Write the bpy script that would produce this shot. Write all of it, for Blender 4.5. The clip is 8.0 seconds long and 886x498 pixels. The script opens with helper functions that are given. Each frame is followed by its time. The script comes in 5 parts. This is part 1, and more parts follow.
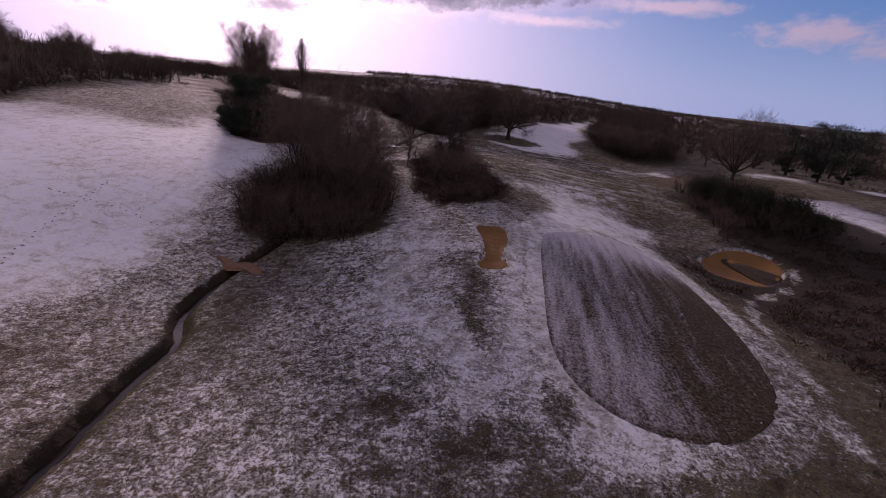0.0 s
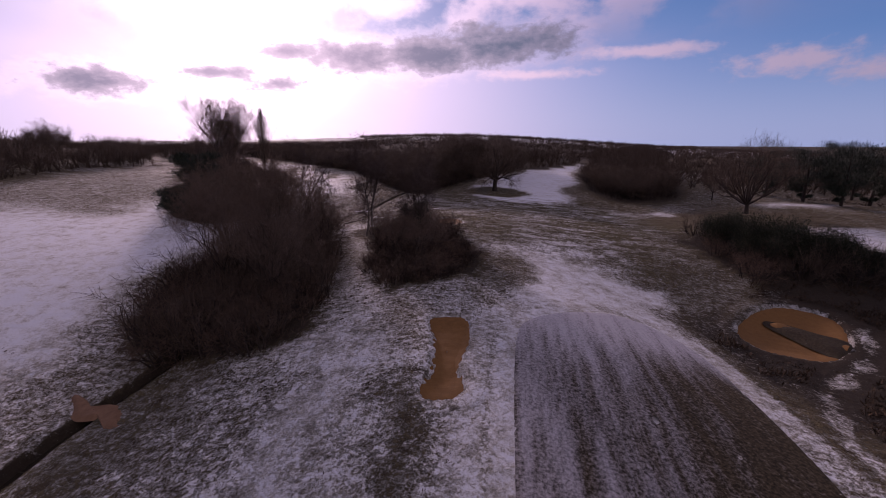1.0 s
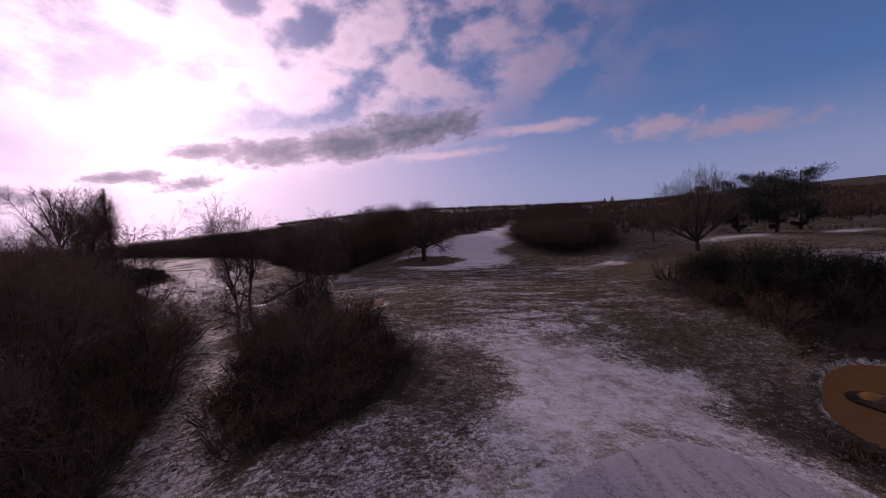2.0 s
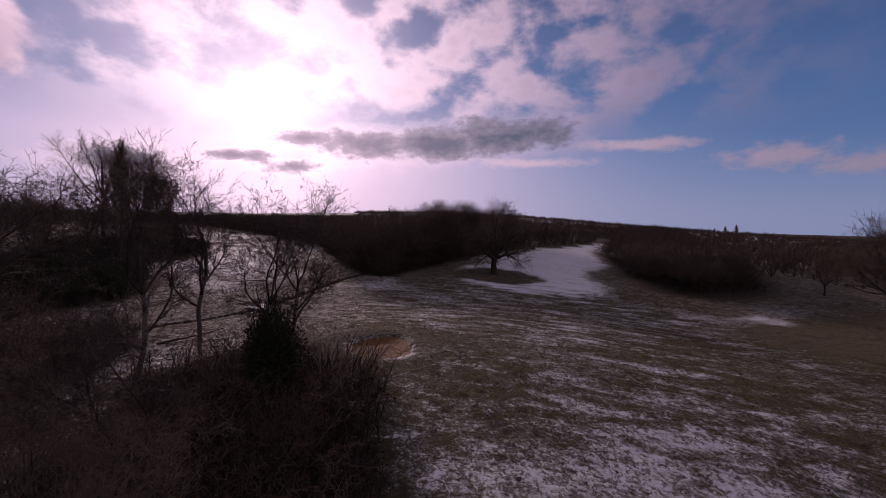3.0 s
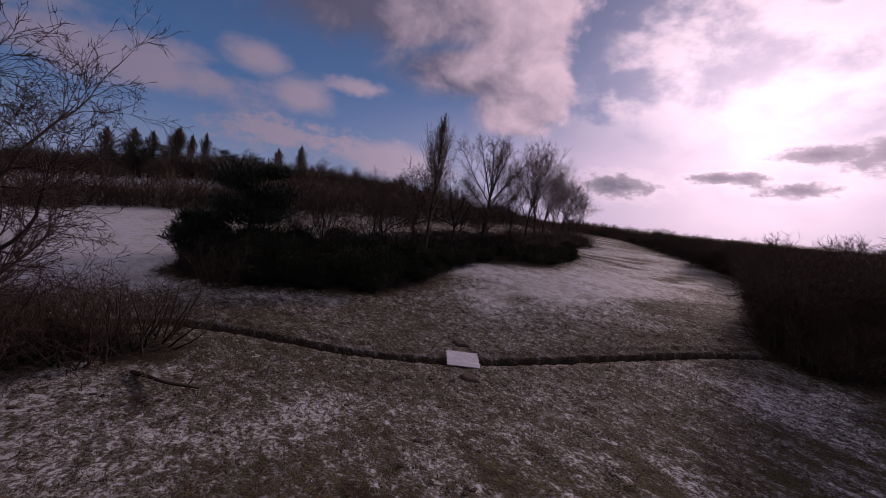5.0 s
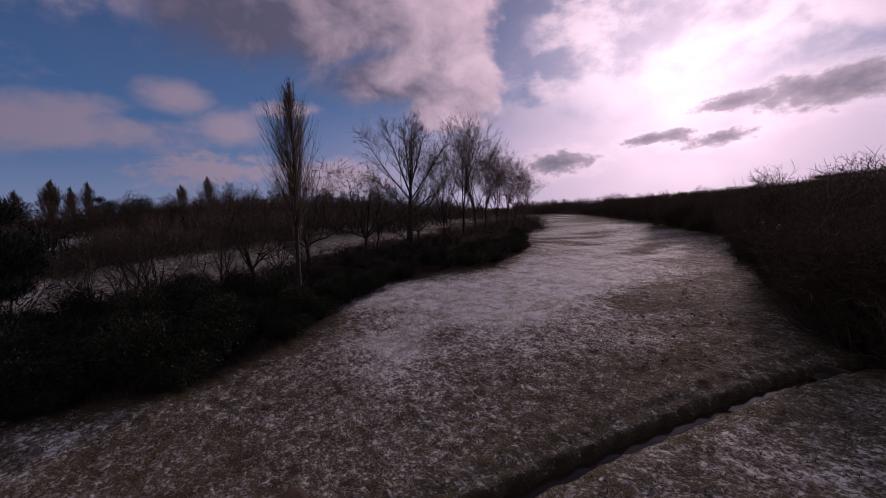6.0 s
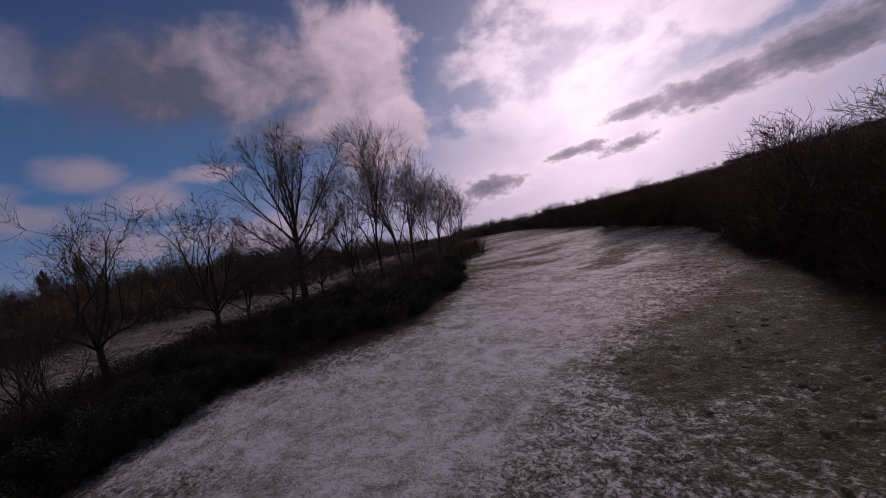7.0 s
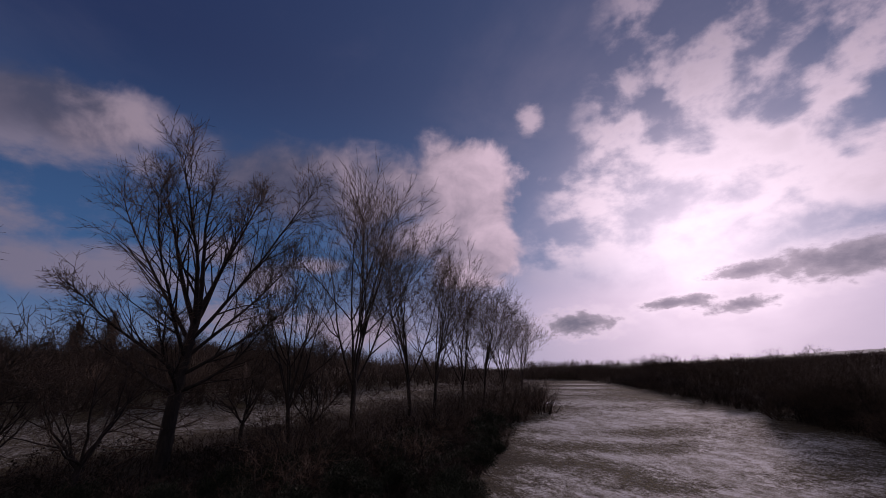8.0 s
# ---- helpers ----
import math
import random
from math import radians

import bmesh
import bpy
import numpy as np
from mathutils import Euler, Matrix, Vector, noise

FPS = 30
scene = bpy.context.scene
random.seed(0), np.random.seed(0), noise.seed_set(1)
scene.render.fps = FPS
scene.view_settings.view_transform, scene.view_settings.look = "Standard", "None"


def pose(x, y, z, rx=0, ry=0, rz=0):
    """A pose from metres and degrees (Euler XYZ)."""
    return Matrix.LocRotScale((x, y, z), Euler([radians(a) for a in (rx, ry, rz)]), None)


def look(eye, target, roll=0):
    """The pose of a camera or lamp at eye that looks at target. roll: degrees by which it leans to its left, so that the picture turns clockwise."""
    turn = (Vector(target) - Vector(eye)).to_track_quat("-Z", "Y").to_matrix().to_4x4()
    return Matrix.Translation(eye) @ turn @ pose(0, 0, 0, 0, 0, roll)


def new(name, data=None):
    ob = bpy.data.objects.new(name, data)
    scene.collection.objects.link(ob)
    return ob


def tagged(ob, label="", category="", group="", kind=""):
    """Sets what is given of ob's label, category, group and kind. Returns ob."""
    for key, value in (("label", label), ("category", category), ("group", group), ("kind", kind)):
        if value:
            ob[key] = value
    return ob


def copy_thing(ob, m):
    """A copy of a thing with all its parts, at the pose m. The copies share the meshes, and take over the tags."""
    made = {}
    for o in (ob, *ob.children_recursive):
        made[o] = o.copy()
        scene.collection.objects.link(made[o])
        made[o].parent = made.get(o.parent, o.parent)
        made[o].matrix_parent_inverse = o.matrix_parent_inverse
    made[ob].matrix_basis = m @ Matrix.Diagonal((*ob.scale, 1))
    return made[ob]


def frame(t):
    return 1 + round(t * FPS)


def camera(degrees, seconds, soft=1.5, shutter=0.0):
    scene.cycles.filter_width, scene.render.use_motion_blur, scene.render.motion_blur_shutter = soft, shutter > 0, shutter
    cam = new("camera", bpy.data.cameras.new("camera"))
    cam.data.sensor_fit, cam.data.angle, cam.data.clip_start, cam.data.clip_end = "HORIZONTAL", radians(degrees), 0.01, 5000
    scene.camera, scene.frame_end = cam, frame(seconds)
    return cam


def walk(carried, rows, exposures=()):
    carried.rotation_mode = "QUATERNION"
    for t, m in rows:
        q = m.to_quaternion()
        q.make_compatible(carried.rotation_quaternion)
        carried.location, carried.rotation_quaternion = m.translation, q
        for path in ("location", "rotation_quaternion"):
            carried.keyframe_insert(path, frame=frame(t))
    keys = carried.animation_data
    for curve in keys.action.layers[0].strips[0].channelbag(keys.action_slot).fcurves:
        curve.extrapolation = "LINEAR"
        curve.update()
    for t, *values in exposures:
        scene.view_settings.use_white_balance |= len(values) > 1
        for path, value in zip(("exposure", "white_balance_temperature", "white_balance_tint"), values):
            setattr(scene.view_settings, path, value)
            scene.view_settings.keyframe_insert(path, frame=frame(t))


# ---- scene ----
# ======== camera and its flight ========
cam = camera(94.4, 8.0, soft=0.8)
PATH = [
    (0.0, (0.0, 0.0, 15.0), (0.0, 9.32, 11.38), 5.7),
    (0.5, (2.82, 4.73, 15.5), (2.45, 14.01, 11.78), 1.34),
    (1.0, (5.16, 11.62, 15.12), (4.88, 21.31, 12.67), 0.05),
    (1.5, (6.3, 20.04, 13.3), (6.96, 29.94, 12.09), -4.98),
    (1.7, (6.61, 23.3, 12.21), (7.98, 33.18, 11.46), -6.3),
    (2.8, (8.44, 44.67, 12.26), (9.47, 54.6, 11.61), -3.33),
    (3.0, (9.35, 48.13, 11.85), (8.98, 58.11, 11.29), 1.31),
    (3.5, (11.52, 56.7, 11.19), (7.66, 65.9, 10.44), 11.65),
    (4.0, (11.66, 64.65, 11.09), (5.26, 72.28, 10.2), 14.41),
    (4.2, (11.51, 68.43, 10.91), (4.13, 75.08, 9.78), 13.97),
    (5.3, (5.67, 84.4, 11.2), (-3.2, 88.97, 10.44), 6.66),
    (5.5, (3.56, 87.04, 11.16), (-5.16, 91.88, 10.44), 4.43),
    (6.0, (-2.46, 93.81, 11.19), (-10.77, 99.33, 10.44), -3.41),
    (6.5, (-9.04, 100.09, 11.39), (-16.79, 106.37, 10.6), -10.52),
    (7.0, (-13.59, 107.32, 10.48), (-21.1, 113.93, 10.38), -12.65),
    (7.5, (-18.65, 116.4, 10.1), (-26.13, 122.76, 11.96), -8.54),
    (8.0, (-29.25, 126.44, 11.92), (-37.36, 131.47, 14.9), -1.1),
]
EXPOSURE = [(0.0, 0.20, 6850, 43), (1.0, 0.16, 6800, 44), (1.7, -0.13, 6850, 49), (3.0, -0.32, 6950, 43), (4.2, -0.56, 6850, 37), (5.5, -0.50, 6900, 40), (7.0, -0.67, 6700, 33), (8.0, -0.68, 6650, 32)]
walk(cam, [(t, look(e, g, r)) for t, e, g, r in PATH], EXPOSURE)

# ======== light ========
SUN_AZ, SUN_EL = -25.0, 14.0        # degrees; azimuth from +y towards +x
SUN_DIR = Vector((math.sin(radians(SUN_AZ)) * math.cos(radians(SUN_EL)),
                  math.cos(radians(SUN_AZ)) * math.cos(radians(SUN_EL)), math.sin(radians(SUN_EL))))
sun_data = bpy.data.lights.new("sun", "SUN")
sun_data.energy, sun_data.angle, sun_data.color = 2.4, radians(6), (1.0, 0.88, 0.84)
sun = new("sun", sun_data)
sun.matrix_world = look(SUN_DIR * 100, (0, 0, 0))


class Nodes:
    """Short hand for a node tree."""

    def __init__(self, tree):
        self.t = tree
        tree.nodes.clear()

    def n(self, kind, **props):
        node = self.t.nodes.new(kind)
        for key, value in props.items():
            setattr(node, key, value)
        return node

    def put(self, socket, value):
        if isinstance(value, bpy.types.NodeSocket):
            self.t.links.new(value, socket)
        elif value is not None:
            socket.default_value = value

    def m(self, op, a, b=None, c=None, clamp=False):
        node = self.n("ShaderNodeMath", operation=op, use_clamp=clamp)
        for i, value in enumerate((a, b, c)):
            self.put(node.inputs[i], value)
        return node.outputs[0]

    def v(self, op, a, b=None, out=0):
        node = self.n("ShaderNodeVectorMath", operation=op)
        self.put(node.inputs[0], a)
        self.put(node.inputs[1], b)
        return node.outputs[out]

    def mix(self, f, a, b, kind="MIX"):
        node = self.n("ShaderNodeMix", data_type="RGBA", blend_type=kind)
        self.put(node.inputs[0], f)
        for i, value in ((6, a), (7, b)):
            if not isinstance(value, bpy.types.NodeSocket):
                value = (*value, 1.0)
            self.put(node.inputs[i], value)
        return node.outputs[2]

    def noise(self, vec, scale, detail=4.0, rough=0.55, dist=0.0):
        node = self.n("ShaderNodeTexNoise")
        self.put(node.inputs["Vector"], vec)
        for key, value in (("Scale", scale), ("Detail", detail), ("Roughness", rough), ("Distortion", dist)):
            self.put(node.inputs[key], value)
        return node.outputs["Fac"]

    def step(self, x, lo, hi):
        node = self.n("ShaderNodeMapRange", interpolation_type="SMOOTHSTEP")
        for i, value in enumerate((x, lo, hi, 0.0, 1.0)):
            self.put(node.inputs[i], value)
        return node.outputs[0]

    def xyz(self, x, y, z):
        node = self.n("ShaderNodeCombineXYZ")
        for i, value in enumerate((x, y, z)):
            self.put(node.inputs[i], value)
        return node.outputs[0]


def sky():
    world = bpy.data.worlds.new("sky")
    world.use_nodes = True
    scene.world = world
    k = Nodes(world.node_tree)
    way = k.v("NORMALIZE", k.n("ShaderNodeTexCoord").outputs["Generated"])
    sep = k.n("ShaderNodeSeparateXYZ")
    k.put(sep.inputs[0], way)
    x, y, z = sep.outputs
    air = k.n("ShaderNodeTexSky", sky_type="NISHITA", sun_disc=False, sun_elevation=radians(SUN_EL),
              sun_rotation=radians(SUN_AZ), air_density=1.0, dust_density=0.6, ozone_density=3.0)
    blue = k.mix(1.0, air.outputs[0], (0.10, 0.10, 0.10), "MULTIPLY")
    deg = 180 / math.pi
    az = k.m("MULTIPLY", k.m("ARCTAN2", x, y), deg)
    el = k.m("MULTIPLY", k.m("ARCSINE", z), deg)
    dot = k.v("DOT_PRODUCT", way, tuple(SUN_DIR), out=1)
    off = k.m("MULTIPLY", k.m("ARCCOSINE", k.m("MINIMUM", dot, 0.99999)), deg)

    def glow(width):
        q = k.m("DIVIDE", off, width)
        return k.m("EXPONENT", k.m("MULTIPLY", k.m("MULTIPLY", q, q), -1.0))

    g_in, g_mid, g_out, g_lit = glow(11.0), glow(25.0), glow(46.0), glow(37.0)
    # the cloud sheet seen in perspective, lying on a level plane
    up = k.m("ADD", k.m("MAXIMUM", z, 0.0), 0.12)
    flat = k.xyz(k.m("DIVIDE", x, up), k.m("DIVIDE", y, up), 3.7)
    n_big = k.noise(flat, 1.5, 7.0, 0.58, 0.3)
    n_fine = k.noise(flat, 4.2, 7.0, 0.60, 0.4)
    # cloud grain in the sky's own angles, drawn out sideways
    ang = k.xyz(k.m("MULTIPLY", az, 0.13), k.m("MULTIPLY", el, 0.22), 1.7)
    grain = k.noise(ang, 1.0, 8.0, 0.58, 0.15)
    grain2 = k.noise(k.v("ADD", ang, (3.1, 7.7, 0.4)), 2.2, 7.0, 0.55, 0.1)
    fluff = k.m("MULTIPLY_ADD", k.m("ADD", k.m("MULTIPLY", grain, 0.65), k.m("MULTIPLY", grain2, 0.35)), 4.6, -2.3)

    grain3 = k.noise(k.v("ADD", ang, (9.1, 2.7, 5.4)), 4.5, 7.0, 0.6, 0.2)
    wisp = k.m("ADD", k.m("MULTIPLY", fluff, 0.5), k.m("MULTIPLY_ADD", grain3, 4.4, -2.2))

    mid = k.m("ADD", k.m("MULTIPLY", fluff, 0.75), k.m("MULTIPLY", wisp, 0.55))

    def blob(a, e, wa, we, tilt=0.0, rag=1.0):
        """Above 0 inside a cloud bank with a ragged rim."""
        da, de = k.m("SUBTRACT", az, a), k.m("SUBTRACT", el, e)
        de = k.m("SUBTRACT", de, k.m("MULTIPLY", da, tilt))
        p, q = k.m("DIVIDE", da, wa), k.m("DIVIDE", de, we)
        r = k.m("SQRT", k.m("ADD", k.m("MULTIPLY", p, p), k.m("MULTIPLY", q, q)))
        return k.m("ADD", k.m("SUBTRACT", 1.0, r), k.m("MULTIPLY", mid if we < 2.75 else fluff, 0.62 * rag))

    def union(items):
        out = items[0]
        for item in items[1:]:
            out = k.m("MAXIMUM", out, item)
        return out

    # thick grey banks
    dark = union([
        blob(-13, 10.6, 10, 2.4, 0.03, 0.7), blob(-4, 11.0, 8.5, 2.7, 0.04, 0.7), blob(6.5, 12.2, 9.5, 2.7, 0.0, 0.7), blob(-20, 11.0, 6, 1.2, 0.0, 0.8),
        blob(-29.0, 8.1, 5.4, 0.8, 0.05, 1.0), blob(-22.5, 7.3, 4.6, 1.0, 0.08, 1.0),
        blob(-40.5, 6.4, 6.2, 1.9, 0.06, 0.9),
    ])
    # lighter, pink-edged puffs
    puff = union([
        blob(23, 10.6, 9, 1.0, -0.03, 0.6), blob(36, 8.4, 7, 1.9, 0, 0.8), blob(45, 7.0, 7, 1.5, 0, 0.8), blob(10, 8.6, 9, 0.9, 0, 0.7),
        blob(-82, 12.2, 5.0, 2.8, 0, 0.5), blob(-88, 15.6, 4.5, 2.8, 0, 0.5), blob(-76, 14.5, 5, 1.4, 0, 0.5),
        blob(-100, 11.5, 17, 3.4, -0.02, 0.8), blob(-84, 7.0, 13, 2.6), blob(-44.0, 33.8, 2.5, 2.6, 0, 0.45),
        blob(-70, 6.0, 10, 2.8), blob(-118, 16, 16, 5.0), blob(-106, 25, 13, 4.0),
    ])
    billow = k.noise(k.xyz(k.m("MULTIPLY", az, 0.16), k.m("MULTIPLY", el, 0.20), 8.3), 1.0, 9.0, 0.55, 0.25)
    billow = k.m("MULTIPLY_ADD", billow, 4.0, -2.0)

    def heap(a, e, wa, we, rag=0.4, tilt=0.0):
        """Above 0 inside a heaped cloud."""
        da, de = k.m("SUBTRACT", az, a), k.m("SUBTRACT", el, e)
        de = k.m("SUBTRACT", de, k.m("MULTIPLY", da, tilt))
        p, q = k.m("DIVIDE", da, wa), k.m("DIVIDE", de, we)
        r = k.m("SQRT", k.m("ADD", k.m("MULTIPLY", p, p), k.m("MULTIPLY", q, q)))
        return k.m("ADD", k.m("SUBTRACT", 1.0, r), k.m("MULTIPLY", billow, rag))

    # the great heap left of the sun and a smaller one beyond it
    heaps = union([heap(-104, 27.5, 12, 4.6, 0.30, 0.03), heap(-61, 18.5, 14, 4.2, 0.22), heap(-72, 25.0, 27, 7.0, 0.26, 0.03),
                   heap(-56, 25.0, 10.5, 8.8, 0.24, -0.1), heap(-54.0, 16.5, 8.5, 6.0, 0.24)])
    heap_m = k.step(heaps, 0.0, k.m("MULTIPLY_ADD", k.step(az, -52.0, -66.0), 0.35, 0.26))
    turned = k.m("ADD", k.m("SUBTRACT", az, k.m("MULTIPLY", k.m("SUBTRACT", el, 22.0), -0.45)), k.m("MULTIPLY", billow, 7.0))
    rimmed = k.m("MAXIMUM", k.m("MULTIPLY_ADD", billow, 0.22, k.m("MULTIPLY", k.step(turned, -80.0, -42.0), 0.9), clamp=True), k.m("MULTIPLY", k.step(turned, -106.0, -95.0), k.step(az, -88.0, -94.0)))

    dark_m, puff_m = k.step(dark, 0.0, 0.42), k.step(puff, -0.05, 0.75)
    # broken high cloud round the sun
    slant = k.m("SUBTRACT", az, k.m("MULTIPLY", k.m("SUBTRACT", el, 22.0), 0.55))
    slant = k.m("ADD", slant, k.m("MULTIPLY", fluff, 2.5))
    near = k.m("MULTIPLY", k.m("MULTIPLY", k.step(slant, -45.5, -38.5), k.step(az, 50.0, 16.0)), k.step(el, 10.0, 18.0))
    puffy = k.noise(k.xyz(k.m("MULTIPLY", az, 0.125), k.m("MULTIPLY", el, 0.190), 4.9), 1.0, 8.0, 0.54, 0.12)
    sheet = k.m("ADD", k.m("MULTIPLY", puffy, 0.78), k.m("ADD", k.m("MULTIPLY", n_big, 0.16), k.m("MULTIPLY", n_fine, 0.06)))
    lean = k.m("MULTIPLY_ADD", k.step(el, 20.0, 40.0), -0.055, sheet)
    broken = k.m("MULTIPLY", k.step(lean, 0.405, 0.565), near)
    heavy = k.m("MULTIPLY", k.step(sheet, 0.54, 0.68), near)
    veil = k.m("MULTIPLY", k.step(n_big, 0.45, 0.75), k.step(el, 3.0, 25.0))

    # clear air: deeper away from the sun, milky near it and down at the horizon
    low = k.step(el, 12.0, 0.0)
    clear = k.mix(k.step(el, 8.0, 40.0), (0.038, 0.165, 0.38), (0.014, 0.033, 0.118))
    clear = k.mix(0.2, clear, blue)
    clear = k.mix(k.m("MULTIPLY", low, 0.7), clear, (0.28, 0.39, 0.56))
    clear = k.mix(k.m("MULTIPLY", g_out, 0.24), clear, (0.26, 0.43, 0.72))
    clear = k.mix(k.m("MAXIMUM", k.m("MULTIPLY", glow(29.0), k.m("MULTIPLY", k.step(el, 17.0, 8.0), 0.96)), k.m("MULTIPLY", glow(20.0), 0.36)), clear, (1.08, 0.94, 1.10))
    lit = k.mix(g_lit, (0.20, 0.215, 0.31), (0.82, 0.67, 0.81))
    lit = k.mix(g_mid, lit, (1.55, 1.40, 1.48))
    lit = k.mix(k.m("MULTIPLY", k.step(el, 24.0, 40.0), 0.35), lit, (0.36, 0.34, 0.44))
    shade = k.mix(g_out, (0.050, 0.078, 0.125), (0.090, 0.150, 0.20))
    shade = k.mix(glow(20.0), shade, (0.36, 0.33, 0.42))
    thick = k.mix(k.step(dark, 0.15, 1.0), k.mix(0.30, shade, lit), shade)

    out = k.mix(k.m("MULTIPLY", veil, 0.10), clear, lit)
    out = k.mix(k.m("MULTIPLY", broken, 0.82), out, lit)
    out = k.mix(k.m("MULTIPLY", heavy, 0.55), out, k.mix(0.5, shade, lit))
    out = k.mix(k.m("MULTIPLY", puff_m, 0.85), out, k.mix(0.6, lit, k.mix(g_out, (0.30, 0.29, 0.35), (1.05, 0.90, 1.0))))
    pink, grey = k.mix(g_out, (0.36, 0.33, 0.39), (1.28, 1.07, 1.18)), k.mix(g_out, (0.090, 0.110, 0.175), (0.20, 0.205, 0.275))
    out = k.mix(k.m("MULTIPLY", heap_m, 0.93), out, k.mix(rimmed, grey, pink))
    edge = k.m("SUBTRACT", k.step(dark, -0.5, 0.15), dark_m, clamp=True)
    out = k.mix(k.m("MULTIPLY", edge, 0.34), out, lit)
    out = k.mix(k.m("MULTIPLY", dark_m, 0.92), out, thick)
    out = k.mix(k.m("MULTIPLY", k.m("MULTIPLY", g_in, k.m("MULTIPLY_ADD", sheet, 1.6, -0.1)), k.m("SUBTRACT", 1.0, k.m("MULTIPLY", dark_m, 0.85))), out, (1.9, 1.75, 1.9))
    # unseen cloud cover added overhead and, lit from the front, behind; brightens the ground
    rear = k.m("MAXIMUM", k.step(dot, 0.15, -0.5), k.step(el, 50.0, 66.0))
    cover = k.m("MULTIPLY", rear, k.m("MULTIPLY_ADD", k.step(sheet, 0.40, 0.58), 0.5, 0.4))
    out = k.mix(cover, out, k.mix(k.step(el, 20.0, 55.0), (0.48, 0.46, 0.48), (0.54, 0.52, 0.53)))
    # below the horizon
    out = k.mix(k.step(el, 0.0, -4.0), out, (0.10, 0.09, 0.10))
    bg = k.n("ShaderNodeBackground")
    k.put(bg.inputs[0], out)
    bg.inputs[1].default_value = 1.0
    k.put(k.n("ShaderNodeOutputWorld").inputs[0], bg.outputs[0])


sky()


# ======== materials ========
def shader(name, rough=0.8):
    mat = bpy.data.materials.new(name)
    mat.use_nodes = True
    k = Nodes(mat.node_tree)
    bsdf = k.n("ShaderNodeBsdfPrincipled")
    bsdf.inputs["Roughness"].default_value = rough
    bsdf.inputs["Specular IOR Level"].default_value = 0.25
    k.put(k.n("ShaderNodeOutputMaterial").inputs[0], bsdf.outputs[0])
    return mat, k, bsdf


def bump(k, bsdf, height, strength, distance):
    node = k.n("ShaderNodeBump")
    node.inputs["Strength"].default_value, node.inputs["Distance"].default_value = strength, distance
    k.put(node.inputs["Height"], height)
    k.put(bsdf.inputs["Normal"], node.outputs[0])


def mat_ground():
    mat, k, bsdf = shader("turf_and_snow", 0.85)
    pos = k.n("ShaderNodeNewGeometry").outputs["Position"]
    cover = k.n("ShaderNodeAttribute", attribute_name="cover").outputs["Fac"]
    moss = k.n("ShaderNodeAttribute", attribute_name="moss").outputs["Fac"]
    # bare mud, and also the shade put into bank and wood ground
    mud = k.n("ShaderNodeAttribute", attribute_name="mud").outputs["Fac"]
    wide = k.noise(pos, 0.12, 5.0, 0.6)
    patch = k.noise(pos, 0.7, 5.0, 0.65, 0.6)
    tuft = k.noise(pos, 4.6, 5.0, 0.72, 0.3)
    blade = k.noise(pos, 9.0, 3.0, 0.75)
    hump = k.noise(k.v("MULTIPLY", pos, (1.5, 2.2, 1.0)), 1.0, 3.0, 0.6, 0.4)
    rows = k.noise(k.v("MULTIPLY", pos, (0.19, 0.52, 0.0)), 1.0, 5.0, 0.66, 0.8)
    band = k.n("ShaderNodeAttribute", attribute_name="band").outputs["Fac"]
    field = k.m("ADD", k.m("MULTIPLY", tuft, 0.38), k.m("ADD", k.m("MULTIPLY", patch, 0.14), k.m("ADD", k.m("MULTIPLY", hump, 0.22), k.m("MULTIPLY", blade, 0.26))))
    firm = k.step(cover, 0.60, 0.84)
    field = k.m("MULTIPLY", k.m("SUBTRACT", field, 0.5), k.m("MULTIPLY_ADD", firm, -2.3, 3.7))
    field = k.m("ADD", k.m("ADD", field, 0.5), k.m("MULTIPLY_ADD", wide, 0.30, -0.15))
    field = k.m("ADD", field, k.m("MULTIPLY", firm, k.m("MULTIPLY_ADD", patch, 0.7, -0.35)))
    field = k.m("ADD", field, k.m("MULTIPLY", band, k.m("MULTIPLY_ADD", rows, 2.3, -1.15)))
    depth = k.m("SUBTRACT", cover, field)
    snow = k.step(depth, k.m("MULTIPLY_ADD", firm, -0.20, -0.20), k.m("MULTIPLY_ADD", firm, 0.22, 0.24))
    straw = k.mix(k.step(tuft, 0.35, 0.65), (0.047, 0.036, 0.022), (0.150, 0.119, 0.072))
    green = k.mix(k.step(tuft, 0.35, 0.65), (0.040, 0.040, 0.015), (0.135, 0.118, 0.040))
    grass = k.mix(k.m("MULTIPLY", moss, k.step(patch, 0.3, 0.62)), straw, green)
    grass = k.mix(k.step(patch, 0.50, 0.72), grass, (0.055, 0.037, 0.024))
    # darkens for mud, dead growth and painted shade alike
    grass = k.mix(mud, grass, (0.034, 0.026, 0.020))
    white = k.mix(k.step(patch, 0.3, 0.7), (0.58, 0.595, 0.635), (0.68, 0.69, 0.72))
    white = k.mix(k.step(depth, 0.60, 0.05), white, (0.42, 0.40, 0.35))
    k.put(bsdf.inputs["Base Color"], k.mix(snow, grass, white))
    h = k.m("ADD", k.m("MULTIPLY", tuft, 0.6), k.m("MULTIPLY", blade, 0.4))
    h = k.m("MULTIPLY", h, k.m("SUBTRACT", 1.12, snow))
    k.put(bsdf.inputs["Roughness"], k.m("MULTIPLY_ADD", snow, -0.12, 0.92))
    k.put(bsdf.inputs["Specular IOR Level"], k.m("MULTIPLY_ADD", snow, 0.16, 0.12))
    bump(k, bsdf, h, 1.0, 0.26)
    return mat


